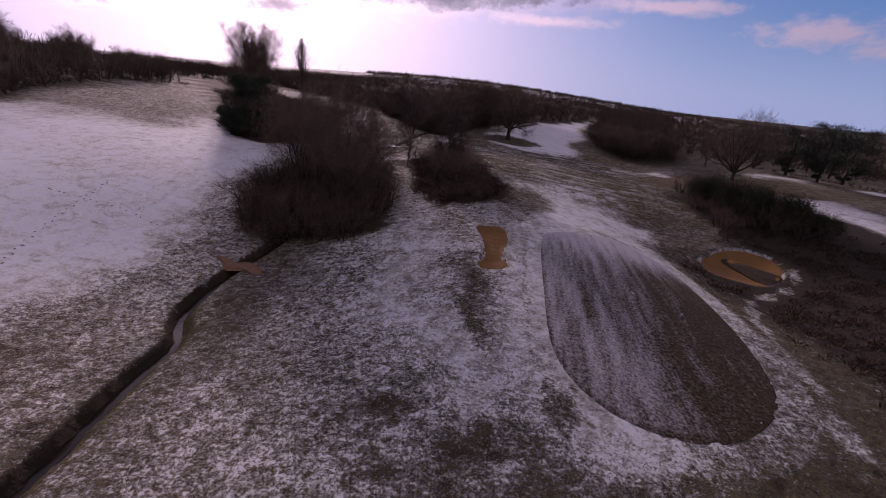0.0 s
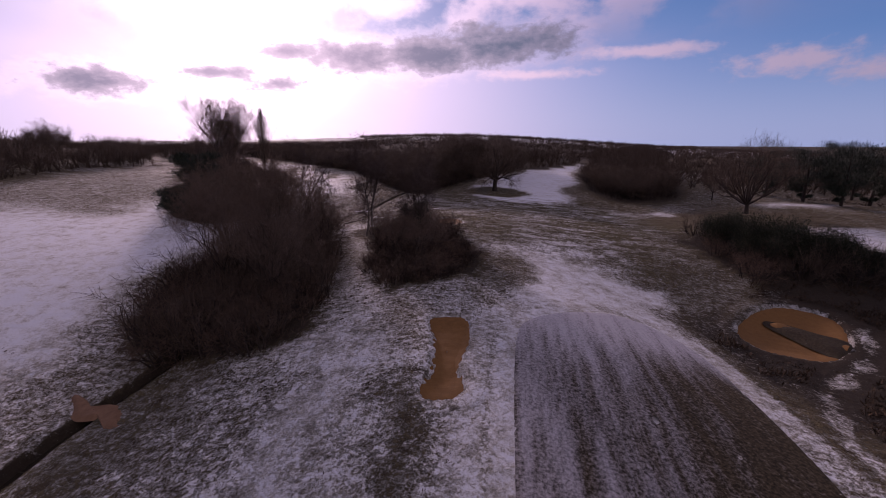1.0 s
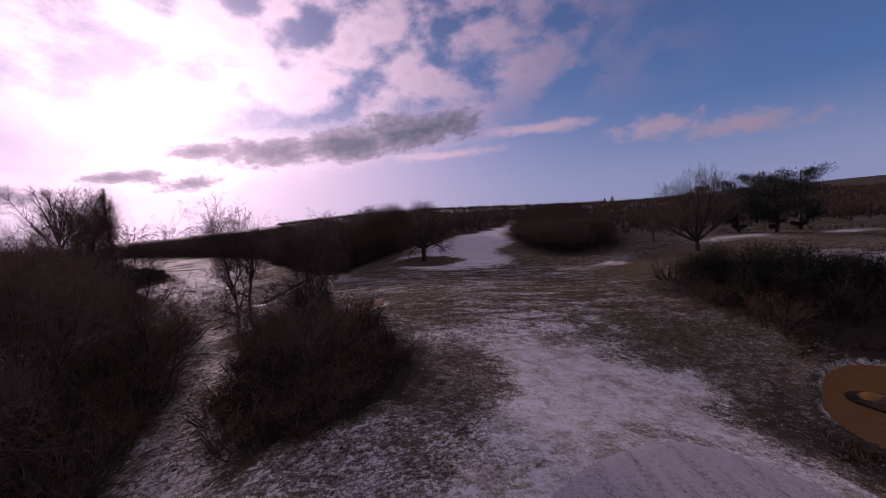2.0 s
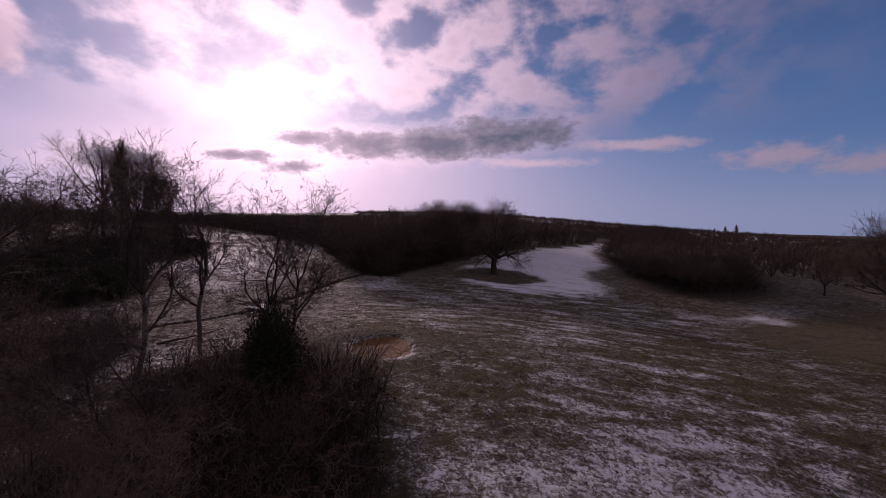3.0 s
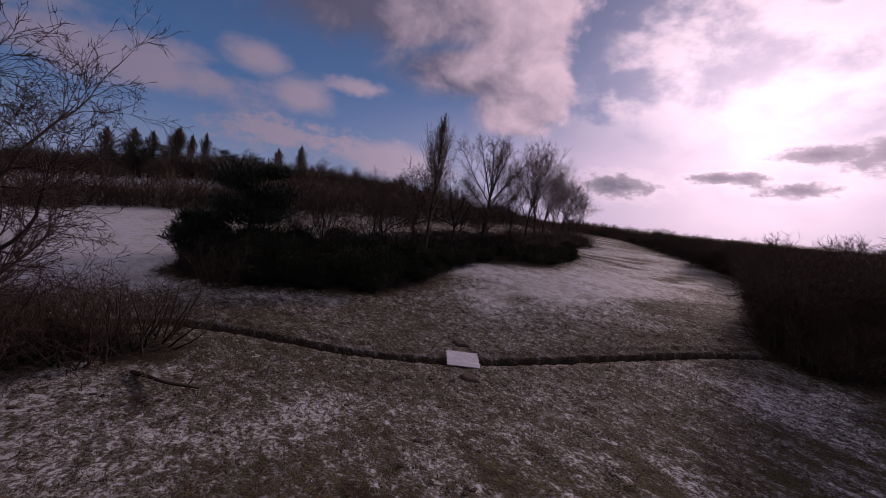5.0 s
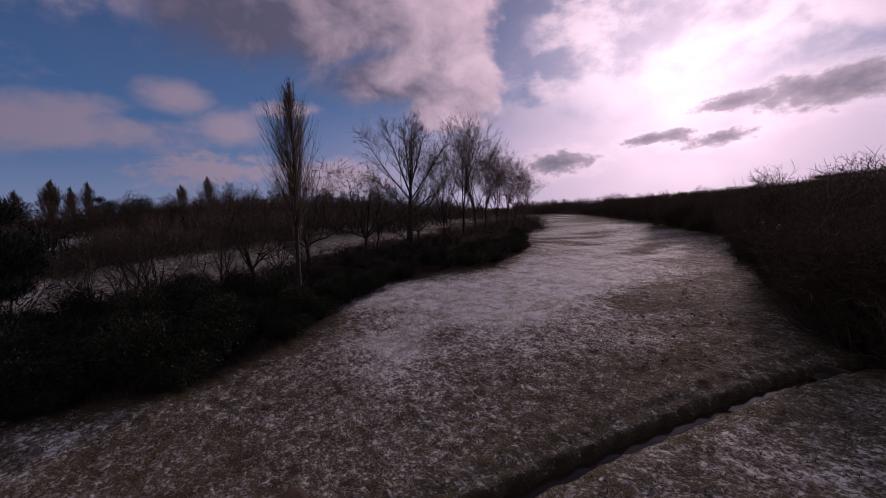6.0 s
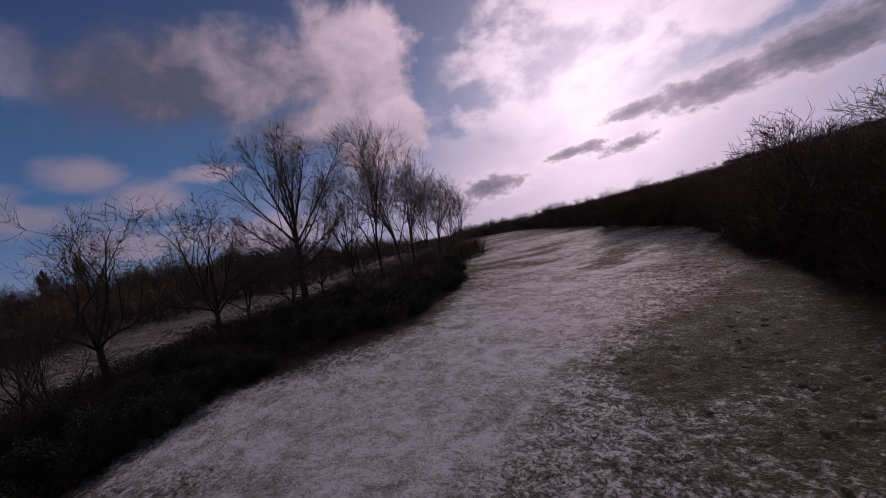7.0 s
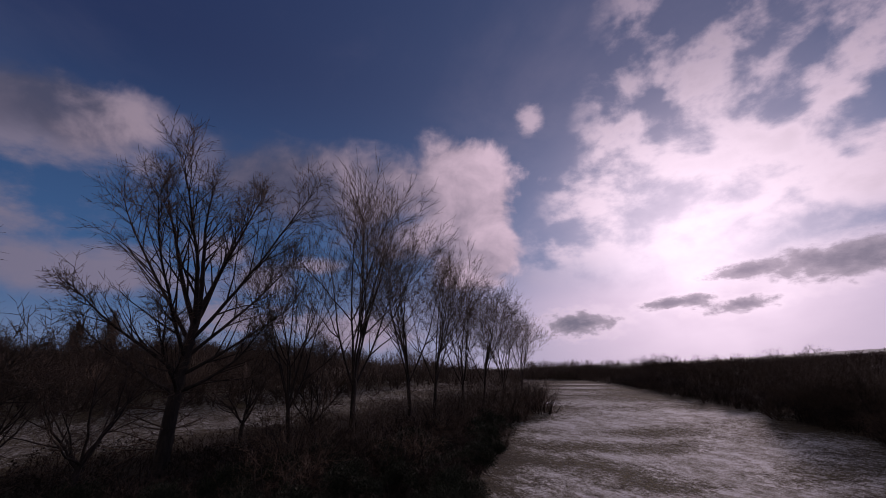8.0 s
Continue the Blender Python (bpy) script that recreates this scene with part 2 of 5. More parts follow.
def mat_green():
    mat, k, bsdf = shader("mown_green", 0.85)
    pos = k.n("ShaderNodeNewGeometry").outputs["Position"]
    cover = k.n("ShaderNodeAttribute", attribute_name="cover").outputs["Fac"]
    turned = k.n("ShaderNodeMapping", vector_type="POINT")
    k.put(turned.inputs["Vector"], pos)
    turned.inputs["Rotation"].default_value = (0, 0, radians(7.5))
    line = k.v("MULTIPLY", turned.outputs[0], (1.0, 0.10, 0.0))
    swath = k.noise(line, 1.1, 3.0, 0.6)
    streak = k.noise(line, 4.5, 4.0, 0.7)
    tuft = k.noise(pos, 5.5, 6.0, 0.72, 0.3)
    field = k.m("ADD", k.m("MULTIPLY", swath, 0.50), k.m("ADD", k.m("MULTIPLY", streak, 0.20), k.m("MULTIPLY", tuft, 0.62)))
    snow = k.step(k.m("SUBTRACT", cover, k.m("MULTIPLY_ADD", field, 2.4, -1.02)), -0.52, 0.46)
    turf = k.mix(k.step(tuft, 0.36, 0.62), (0.080, 0.060, 0.034), (0.020, 0.015, 0.008))
    k.put(bsdf.inputs["Base Color"], k.mix(k.m("MULTIPLY", snow, 0.58), turf, (0.62, 0.61, 0.66)))
    bsdf.inputs["Specular IOR Level"].default_value = 0.12
    bump(k, bsdf, tuft, 0.5, 0.05)
    return mat


def mat_plain(name, a, b, scale, rough=0.85, bump_d=0.02, strength=0.6, stretch=None):
    mat, k, bsdf = shader(name, rough)
    co = k.n("ShaderNodeTexCoord").outputs["Object"]
    if stretch:
        co = k.v("MULTIPLY", co, stretch)
    n1, n2 = k.noise(co, scale, 6.0, 0.65, 0.3), k.noise(co, scale * 0.13, 3.0, 0.6)
    f = k.m("ADD", k.m("MULTIPLY", k.step(n1, 0.3, 0.7), 0.65), k.m("MULTIPLY", k.step(n2, 0.3, 0.7), 0.35))
    col = k.mix(f, a, b)
    rnd = k.n("ShaderNodeObjectInfo").outputs["Random"]
    col = k.mix(k.m("MULTIPLY", rnd, 0.35), col, tuple(0.6 * c for c in a))
    k.put(bsdf.inputs["Base Color"], col)
    bump(k, bsdf, n1, strength, bump_d)
    return mat


def mat_birch():
    mat, k, bsdf = shader("birch_bark", 0.7)
    co = k.n("ShaderNodeTexCoord").outputs["Object"]
    rings = k.noise(k.v("MULTIPLY", co, (2.0, 2.0, 9.0)), 1.4, 5.0, 0.7)
    blot = k.noise(co, 1.3, 4.0, 0.6)
    f = k.m("MAXIMUM", k.step(rings, 0.56, 0.64), k.step(blot, 0.54, 0.64))
    k.put(bsdf.inputs["Base Color"], k.mix(f, (0.14, 0.125, 0.115), (0.024, 0.019, 0.016)))
    bump(k, bsdf, rings, 0.5, 0.02)
    return mat


def mat_leaf(name, a, b, rough=0.6):
    mat, k, bsdf = shader(name, rough)
    rnd = k.n("ShaderNodeNewGeometry").outputs["Random Per Island"]
    k.put(bsdf.inputs["Base Color"], k.mix(rnd, a, b))
    return mat


def mat_water():
    mat, k, bsdf = shader("stream_water", 0.10)
    pos = k.n("ShaderNodeNewGeometry").outputs["Position"]
    n = k.noise(pos, 2.2, 4.0, 0.6)
    k.put(bsdf.inputs["Base Color"], k.mix(n, (0.012, 0.010, 0.008), (0.035, 0.028, 0.020)))
    bsdf.inputs["Specular IOR Level"].default_value = 0.15
    bump(k, bsdf, n, 0.12, 0.02)
    return mat


M_GROUND, M_GREEN, M_WATER = mat_ground(), mat_green(), mat_water()
M_SAND = mat_plain("bunker_sand", (0.148, 0.071, 0.020), (0.209, 0.103, 0.031), 2.4, 0.9, 0.04, 0.7)
M_MUD = mat_plain("trodden_mud", (0.14, 0.076, 0.042), (0.23, 0.130, 0.074), 2.0, 0.9, 0.04, 0.8)
M_EARTH = mat_plain("bare_earth", (0.045, 0.030, 0.022), (0.10, 0.066, 0.046), 2.0, 0.9, 0.04, 0.8)
M_BARK = mat_plain("dark_bark", (0.024, 0.018, 0.014), (0.066, 0.048, 0.038), 5.0, 0.9, 0.03, 0.8, (1, 1, 0.25))
M_TWIG = mat_leaf("bare_twigs", (0.044, 0.030, 0.021), (0.110, 0.075, 0.052), 0.8)
M_TWIG_RED = mat_leaf("reddish_twigs", (0.050, 0.031, 0.021), (0.125, 0.078, 0.053), 0.8)
M_BRAMBLE_LEAF = mat_leaf("bramble_leaves", (0.011, 0.008, 0.005), (0.030, 0.019, 0.012), 0.9)
M_BRAMBLE = mat_leaf("bramble_canes", (0.013, 0.008, 0.006), (0.038, 0.024, 0.016), 0.95)
M_BIRCH_TWIG = mat_leaf("birch_twigs", (0.022, 0.015, 0.013), (0.065, 0.042, 0.034), 0.8)
M_ALDER = mat_leaf("alder_twigs", (0.070, 0.048, 0.036), (0.16, 0.112, 0.082), 0.85)
M_WOODS = mat_leaf("woodland_twigs", (0.034, 0.023, 0.016), (0.085, 0.057, 0.040), 0.9)
M_BIRCH = mat_birch()
M_HOLLY = mat_leaf("evergreen_leaves", (0.010, 0.013, 0.008), (0.034, 0.040, 0.020), 0.85)
M_PINE = mat_leaf("pine_needles", (0.010, 0.015, 0.011), (0.035, 0.046, 0.028), 0.6)
M_BRACKEN = mat_leaf("dead_bracken", (0.026, 0.017, 0.010), (0.066, 0.041, 0.024), 0.9)
M_STRAW = mat_leaf("dead_grass", (0.040, 0.028, 0.016), (0.130, 0.092, 0.050), 0.9)
M_PLANK = mat_plain("snowy_planks", (0.55, 0.54, 0.57), (0.78, 0.78, 0.82), 3.0, 0.8, 0.02, 0.5)
M_TIMBER = mat_plain("weathered_timber", (0.07, 0.05, 0.04), (0.16, 0.12, 0.09), 6.0, 0.85, 0.01, 0.6, (1, 0.2, 1))
M_PIPE = mat_plain("dark_concrete", (0.030, 0.027, 0.024), (0.060, 0.054, 0.048), 4.0, 0.9, 0.01)
M_POST = mat_plain("white_paint", (0.70, 0.70, 0.72), (0.82, 0.82, 0.84), 6.0, 0.5, 0.003, 0.3)

# ======== the lie of the land ========
BUMPS = [(-24, 30, -4.3, 15), (5, 40, 2.1, 13), (6, 76, 1.9, 13), (38, 46, -3.2, 13), (44, 108, -2.8, 16),
         (17, 136, -1.2, 18), (-58, 120, 1.5, 18), (-14, 97, -1.3, 14), (-40, 150, -1.2, 28), (20, 560, 10, 130),
         (-150, 100, 2, 40), (-170, 270, -3, 60), (-260, 110, 13, 90)]


def land(x, y):
    """Height of the smooth ground."""
    x, y = np.asarray(x, float), np.asarray(y, float)
    r = np.hypot(x, y - 80)
    s = np.where(r < 420, 1, 420 / np.maximum(r, 1))
    z = -0.94 - 0.0188 * x * s + 0.0359 * (80 + (y - 80) * s)
    for a, b, h, w in BUMPS:
        z = z + h * np.exp(-((x - a) ** 2 + (y - b) ** 2) / (2 * w * w))
    return z


def curve_points(pts, step=0.5):
    """A smooth line through the points (Catmull-Rom)."""
    p = np.array([pts[0], *pts, pts[-1]], float)
    out = []
    for a, b, c, d in zip(p[:-3], p[1:-2], p[2:-1], p[3:]):
        for t in np.linspace(0, 1, max(2, int(np.hypot(*(c - b)) / step)), endpoint=False):
            out.append(0.5 * (2 * b + (c - a) * t + (2 * a - 5 * b + 4 * c - d) * t * t + (3 * b - a - 3 * c + d) * t ** 3))
    out.append(p[-2])
    return np.array(out)


def gap(x, y, line):
    """Distance to a line of points, and the index of the nearest one."""
    best, idx = np.full(np.shape(x), 1e9), np.zeros(np.shape(x), int)
    for i, (a, b) in enumerate(line):
        d = (x - a) ** 2 + (y - b) ** 2
        near = d < best
        best, idx = np.where(near, d, best), np.where(near, i, idx)
    return np.sqrt(best), idx


def smooth(x, lo, hi):
    t = np.clip((x - lo) / (hi - lo), 0, 1)
    return t * t * (3 - 2 * t)


def inside(x, y, poly):
    hit = np.zeros(np.shape(x), bool)
    for (a, b), (c, d) in zip(poly, np.roll(poly, -1, 0)):
        with np.errstate(divide="ignore", invalid="ignore"):
            hit ^= ((b > y) != (d > y)) & (x < (c - a) * (y - b) / (d - b) + a)
    return hit


def rim(x, y, loop):
    """Signed distance to a closed loop of points: negative inside."""
    d, _ = gap(x, y, loop)
    return np.where(inside(x, y, loop), -d, d)


def closed(pts, step=0.4):
    p = [pts[-1], *pts, pts[0], pts[1]]
    line = curve_points(p, step)
    a = np.argmin(np.hypot(*(line - np.array(pts[0])).T))
    tail = np.hypot(*(line - np.array(pts[0])).T)
    b = len(line) // 2 + np.argmin(tail[len(line) // 2:])
    return line[a:b]


STREAM = curve_points([(-16.6, 4), (-17.0, 12.4), (-17.7, 16.8), (-18.2, 20.7), (-18.4, 24.1), (-20.4, 28.2), (-20.3, 33.0),
                       (-19.2, 36.4), (-17.2, 42.0), (-15.4, 50), (-15, 60), (-19, 68), (-21.8, 76), (-19.6, 82), (-15.9, 88),
                       (-13.9, 94), (-12.6, 102), (-11.3, 109), (-9.0, 118.5), (-7, 123)], 0.6)
BROOK = curve_points(STREAM[::2], 0.25)
BUNKERS = [closed([(3.2, 41.4), (4.9, 41.9), (6.3, 41.2), (6.3, 38.2), (5.6, 35.4), (5.8, 32.8), (4.5, 32.0), (3.1, 32.7), (3.7, 35.4), (3.7, 38.2)]),
           closed([(32.9, 49.5), (37, 53.6), (41.3, 55.3), (44.3, 53.6), (44.6, 51.2), (42, 47.5), (38.2, 45.0), (35, 45.2), (32.6, 46.3)]),
           closed([(2.1, 75.2), (2.2, 76.9), (3.9, 78.3), (5.5, 77.8), (6.4, 75.0), (6.0, 73.7), (4.4, 73.0), (3.0, 73.8)])]
GREEN = closed([(9.6, 38.3), (8.2, 29), (7.7, 22), (9.4, 18), (12.6, 16.3), (16.4, 16.7), (20.6, 20), (22.8, 26), (24.2, 35), (24.4, 42.5), (20.8, 46.3), (15.7, 45.0), (11.2, 41.8)])
TRAIL = curve_points([(45.5, 50), (43, 46.5), (33, 39), (28.3, 33), (26.2, 27), (24.6, 22), (22.8, 17.2)], 0.8)

WOOD_EDGE = [(-178, 281), (-72, 198), (-34, 171), (-22, 147), (-15.0, 133), (-8, 121.5), (-2.5, 120.5), (0, 129), (8, 149),
             (31, 182), (62, 216), (130, 330), (100, 420), (-150, 420)]
WOOD_LEFT = [(-33, 77), (-30.4, 82), (-29.3, 88), (-29.2, 94), (-31.9, 99.4), (-37.5, 106), (-41.8, 115), (-42.2, 130), (-50, 141), (-70, 161), (-93, 189), (-108, 204),
             (-178, 274), (-210, 262), (-120, 190), (-84, 148), (-69, 124), (-60, 110), (-52, 96), (-45.5, 85), (-41, 80), (-36.5, 76.8)]
WOOD_RIGHT = [(51, 168), (46, 134), (50, 122), (63, 122), (78, 150), (110, 230), (160, 330), (150, 360), (100, 290)]
THICKET_A = [(-22, 43), (-16, 40), (-10, 40.5), (-7.5, 46), (-10.5, 58), (-13.5, 66), (-15, 75), (-17, 78), (-22, 66), (-25, 52)]
THICKET_B = [(-4.5, 55), (-0.8, 48.8), (4.5, 50), (7, 55), (7, 62), (5.4, 68), (2, 72), (-4, 73), (-6.5, 70), (-5, 62)]
WOOD_FIELD = [(-68, 34), (-78, 56), (-86, 80), (-94, 103), (-98, 126), (-92, 146), (-108, 156), (-122, 128), (-118, 100), (-106, 70), (-90, 36)]
HEDGE = [(-70, 20), (-79, 50), (-87, 75), (-96, 103), (-100, 127), (-92, 147)]
THICKET_R = [(41, 68), (43, 60.5), (51, 58.5), (57, 60), (57, 66), (53, 74), (46, 81)]


DRIFT = closed([(-29.0, 104.6), (-37.5, 112.0), (-41.5, 130), (-38, 141), (-31.0, 140), (-25.0, 130), (-20.6, 122), (-19.8, 115), (-21.0, 109.6)], 1.5)


def waves(x, y, size, seed):
    """Gentle irregular unevenness, about -1 to 1, with features of the given size."""
    r = np.random.default_rng(1000 + seed)
    out = np.zeros(np.shape(x))
    for i in range(9):
        a, f, p = r.random() * math.pi * 2, (0.6 + 0.9 * r.random()) * 2 * math.pi / (size * 2), r.random() * 6.3
        out = out + np.sin((x * math.cos(a) + y * math.sin(a)) * f + p)
    return out / 3.2


def banks(x, y):
    """Distance to the brook, and 1 on its eastern side, 0 on the western."""
    d, i = gap(x, y, BROOK)
    t = np.gradient(BROOK, axis=0)
    cross = t[i, 0] * (y - BROOK[i, 1]) - t[i, 1] * (x - BROOK[i, 0])
    return d, (cross < 0).astype(float) * smooth(d, 0.1, 0.5)


def snow_cover(x, y):
    """How much turf the snow hides, its moss, and its mud and painted shade."""
    px, py = x, y
    x, y = x + 2.2 * waves(x, y, 9.0, 1) + 0.7 * waves(x, y, 2.6, 2), y + 2.2 * waves(x, y, 9.0, 3) + 0.7 * waves(x, y, 2.6, 4)
    c = 0.60 - 0.13 * smooth(y, 36, 20) + 0.06 * waves(x, y, 5.0, 5)
    moss = np.full(np.shape(x), 0.25)

    def lay(value, f):
        nonlocal c
        c = c + (value - c) * np.clip(f, 0, 1)

    def oval(a, b, rx, ry, soft=0.5, turn=0.0):
        s, q = math.sin(radians(turn)), math.cos(radians(turn))
        u, v = (x - a) * q + (y - b) * s, (y - b) * q - (x - a) * s
        return smooth(np.hypot(u / rx, v / ry), 1 + soft, 1 - soft)

    near_stream, east = banks(px, py)
    # fields
    lay(0.92, smooth(x, -26, -33) * smooth(y, 110, 96))
    far, way = smooth(np.hypot(x, y - 80), 140, 180), np.degrees(np.arctan2(x, y - 80))
    lay(0.58, far * smooth(way, -55, -62))
    lay(0.08, far * smooth(way, -62, -55))
    moss = moss * (1 - far)
    lay(0.48, smooth(x, -48, -56) * smooth(y, 70, 84))
    beyond = gap(x, y, curve_points(HEDGE, 3.0))[0]
    lay(0.10, smooth(beyond, 3.5, 1.5))
    lay(0.30, smooth(x + 0.33 * (y - 75), -86, -92) * smooth(x + 0.33 * (y - 75), -126, -118))
    lay(0.30, smooth(x, 58, 70) * smooth(y, 78, 90) * smooth(y, 185, 150))
    lay(0.43 + 0.12 * smooth(px, -17, -21) * smooth(py, 44, 36), smooth(near_stream, 9, 4))
    lay(0.76, oval(-4, 30, 6, 18))
    lay(0.58, oval(-9, 22, 5, 14))
    # round the green and on the approach
    ring = rim(px, py, GREEN[::2])
    lay(0.74, smooth(ring, 5.5, 2.5) * smooth(x, 26, 18) * (1 - smooth(px, 9, 17) * smooth(py, 34, 22)))
    lay(0.24, smooth(ring, 2.4, 3.4) * smooth(px, 13, 19) * smooth(py, 36, 26) * smooth(ring, 12, 8))
    lay(0.36, smooth(ring, 1.7, 2.8) * smooth(px, 15, 20) * smooth(py, 47, 40) * smooth(ring, 9, 6))
    lay(0.78 - 0.16 * smooth(px, 14, 20) * smooth(py, 36, 24), smooth(ring, 2.3, 1.7))
    lay(0.50, smooth(np.abs(ring - 1.5), 0.3, 0.1) * 0.3)
    lay(0.84, oval(20, 54, 11, 10, 0.35))
    lay(0.42, oval(9, 55, 4.5, 6))
    # mown bands on the approach
    zone = oval(22, 95, 24, 32, 0.25)
    lay(0.45 + 0.08 * smooth(y, 80, 66) * smooth(x, 8, 16), zone * 0.9)
    lay(0.22, oval(5, 77, 9, 9, 0.6) * 0.9)
    moss = moss + (0.9 - moss) * zone * 0.8
    lay(0.74, oval(18, 63, 9, 5, 0.5) * 0.6)
    lay(0.34, smooth(x, 23, 30) * smooth(y, 54, 60) * smooth(y, 100, 90))
    # rough to the right of the green
    bound = x - 27.5 - 14 * smooth(y, 43, 62)
    lay(0.40, smooth(x, 27, 33) * smooth(y, 46, 54) * smooth(y, 96, 84) * smooth(x, 50, 44))
    lay(0.05 + 0.26 * smooth(bound, 9, 2) * smooth(y, 30, 42), smooth(bound, -2.5, 2.5) * smooth(y, 84, 74) * smooth(x, 75, 66))
    lay(0.20, oval(21, 11, 10, 5.5, 0.6))
    lay(0.32, smooth(ring, 2.5, 6) * smooth(x, 22, 26) * smooth(x, 33, 29) * smooth(y, 50, 44))
    lay(0.74 - 0.18 * smooth(px, 14, 20) * smooth(py, 36, 24), smooth(ring, 2.2, 1.8) * smooth(px, 15, 19))
    lay(0.14, oval(60, 90, 17, 18, 0.3))
    lay(0.86, oval(73, 74, 7, 14, 0.3))
    lay(0.84, oval(82, 113, 13, 4.5, 0.4, -30))
    lay(0.84, oval(108, 103, 18, 2.5, 0.4, -42))
    lay(0.80, oval(51, 111, 2.2, 10, 0.3, 8))
    d_trail, _ = gap(px, py, TRAIL)
    lay(0.68, smooth(d_trail + 0.4 * waves(px, py, 2.0, 17), 1.0, 0.1) * 0.85)
    # two fairways between the woods
    f1, _ = gap(x, y, curve_points([(-27, 113), (-33, 125), (-41, 147), (-75, 185), (-150, 262), (-210, 330)], 4))
    lay(0.45, smooth(np.hypot(x + 20, y - 104), 22, 12) * smooth(near_stream, 1.2, 3))
    lay(0.49, smooth(f1, 20, 14))
    lay(0.76, smooth(f1, 14.5, 8.0 + 0.04 * np.clip(y - 140, 0, 200)) * smooth(y, 134, 148))
    lay(0.30, smooth(f1, 12, 6) * smooth(waves(x, y, 4.0, 11) + 0.5 * waves(x, y, 1.7, 12), 0.1, 0.8) * smooth(y, 140, 152))
    moss = moss + (0.85 - moss) * smooth(f1, 12, 6) * smooth(y, 132, 146)
    lay(0.27, smooth(gap(x, y, curve_points([(-72, 198), (-34, 171), (-22, 147), (-15, 133), (-8, 121.5)], 2.5))[0], 13.0, 5.0) * smooth(y, 116, 124) * smooth(y, 152, 138))
    drift = rim(x, y, DRIFT)
    lay(0.64, smooth(drift, 4.5, 0.5) * smooth(y, 100, 110))
    lay(0.36, smooth(drift, 1.5, 5.0) * smooth(x, -27, -20) * smooth(y, 110, 116) * smooth(y, 158, 146))
    lay(0.80, smooth(drift, 1.0, -3.0))
    f2, _ = gap(x, y, curve_points([(22, 128), (36, 160), (58, 205), (110, 300)], 4))
    lay(0.92, smooth(f2, 17, 10))
    lay(0.25, oval(16.0, 129.5, 9.0, 8.0, 0.2))
    lay(0.46, oval(-4, 104, 9, 16, 0.5) * 0.9)
    lay(0.64, oval(-3, 111.5, 4.5, 4, 0.5))
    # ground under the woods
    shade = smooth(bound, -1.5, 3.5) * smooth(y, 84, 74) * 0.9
    # dead growth and the shade under the trees, both put into ground colour
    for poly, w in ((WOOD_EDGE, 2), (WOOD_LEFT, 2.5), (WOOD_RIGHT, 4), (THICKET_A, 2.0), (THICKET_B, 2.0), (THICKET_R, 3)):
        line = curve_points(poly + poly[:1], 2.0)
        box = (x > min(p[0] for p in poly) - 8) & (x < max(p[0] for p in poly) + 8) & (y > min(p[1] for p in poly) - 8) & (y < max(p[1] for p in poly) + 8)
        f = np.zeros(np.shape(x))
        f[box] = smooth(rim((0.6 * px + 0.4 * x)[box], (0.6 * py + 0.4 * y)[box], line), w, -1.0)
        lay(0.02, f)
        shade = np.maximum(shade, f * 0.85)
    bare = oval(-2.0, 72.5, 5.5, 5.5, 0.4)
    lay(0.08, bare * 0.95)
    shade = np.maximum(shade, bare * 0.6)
    # bunker lips
    for loop in BUNKERS:
        d = rim(px, py, loop[::2])
        lay(0.68, smooth(d, np.maximum(0.62 + 0.3 * waves(px, py, 2.4, 18), 0.32), 0.2) * np.clip(0.8 + 0.35 * waves(px, py, 3.0, 19), 0.15, 1))
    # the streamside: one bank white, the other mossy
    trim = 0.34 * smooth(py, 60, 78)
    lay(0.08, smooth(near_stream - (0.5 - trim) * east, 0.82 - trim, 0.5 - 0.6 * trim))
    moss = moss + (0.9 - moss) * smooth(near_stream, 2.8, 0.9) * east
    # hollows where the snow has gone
    # the western brook bank's shadow is put into the ground colour too
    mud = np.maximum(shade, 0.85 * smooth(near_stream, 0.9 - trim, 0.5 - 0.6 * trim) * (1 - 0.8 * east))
    for a, b, rx, ry in ((2.7, 15.8, 1.6, 1.2), (-3.6, 17.6, 1.4, 1.0), (11.4, 13.4, 1.3, 0.8), (-2.8, 13, 1.0, 0.8), (8.7, 13.5, 0.9, 0.6),
                         (2.9, 29.5, 0.5, 2.0), (2.4, 25.0, 0.7, 2.0), (-22.7, 20.4, 0.9, 0.7), (12.8, 52.5, 1.4, 1.0), (0.5, 15, 1.6, 1.6), (6.2, 18, 1.2, 1.5),
                         (16, 12.5, 2.2, 1.0), (21, 14.5, 1.6, 1.0)):
        f = smooth(np.hypot((px + 0.6 * (x - px) * 0.5 - a) / rx, (py + 0.3 * (y - py) - b) / ry) + 0.25 * waves(px, py, 0.9, 31), 1.7, 0.3)
        lay(0.28, f * 0.58)
        mud = np.maximum(mud, f * 0.22)
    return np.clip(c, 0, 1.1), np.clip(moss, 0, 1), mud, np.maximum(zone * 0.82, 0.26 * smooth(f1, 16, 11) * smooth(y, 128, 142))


def graded(lo, hi, step, far, grow=1.16):
    mid = list(np.arange(lo, hi, step))
    up, down, s = [mid[-1] + step], [lo], step
    while up[-1] < far:
        s = min(s * grow, 120)
        up.append(up[-1] + s)
    s = step
    while down[-1] > -far:
        s = min(s * grow, 120)
        down.append(down[-1] - s)
    return np.array(down[:0:-1] + mid + up)


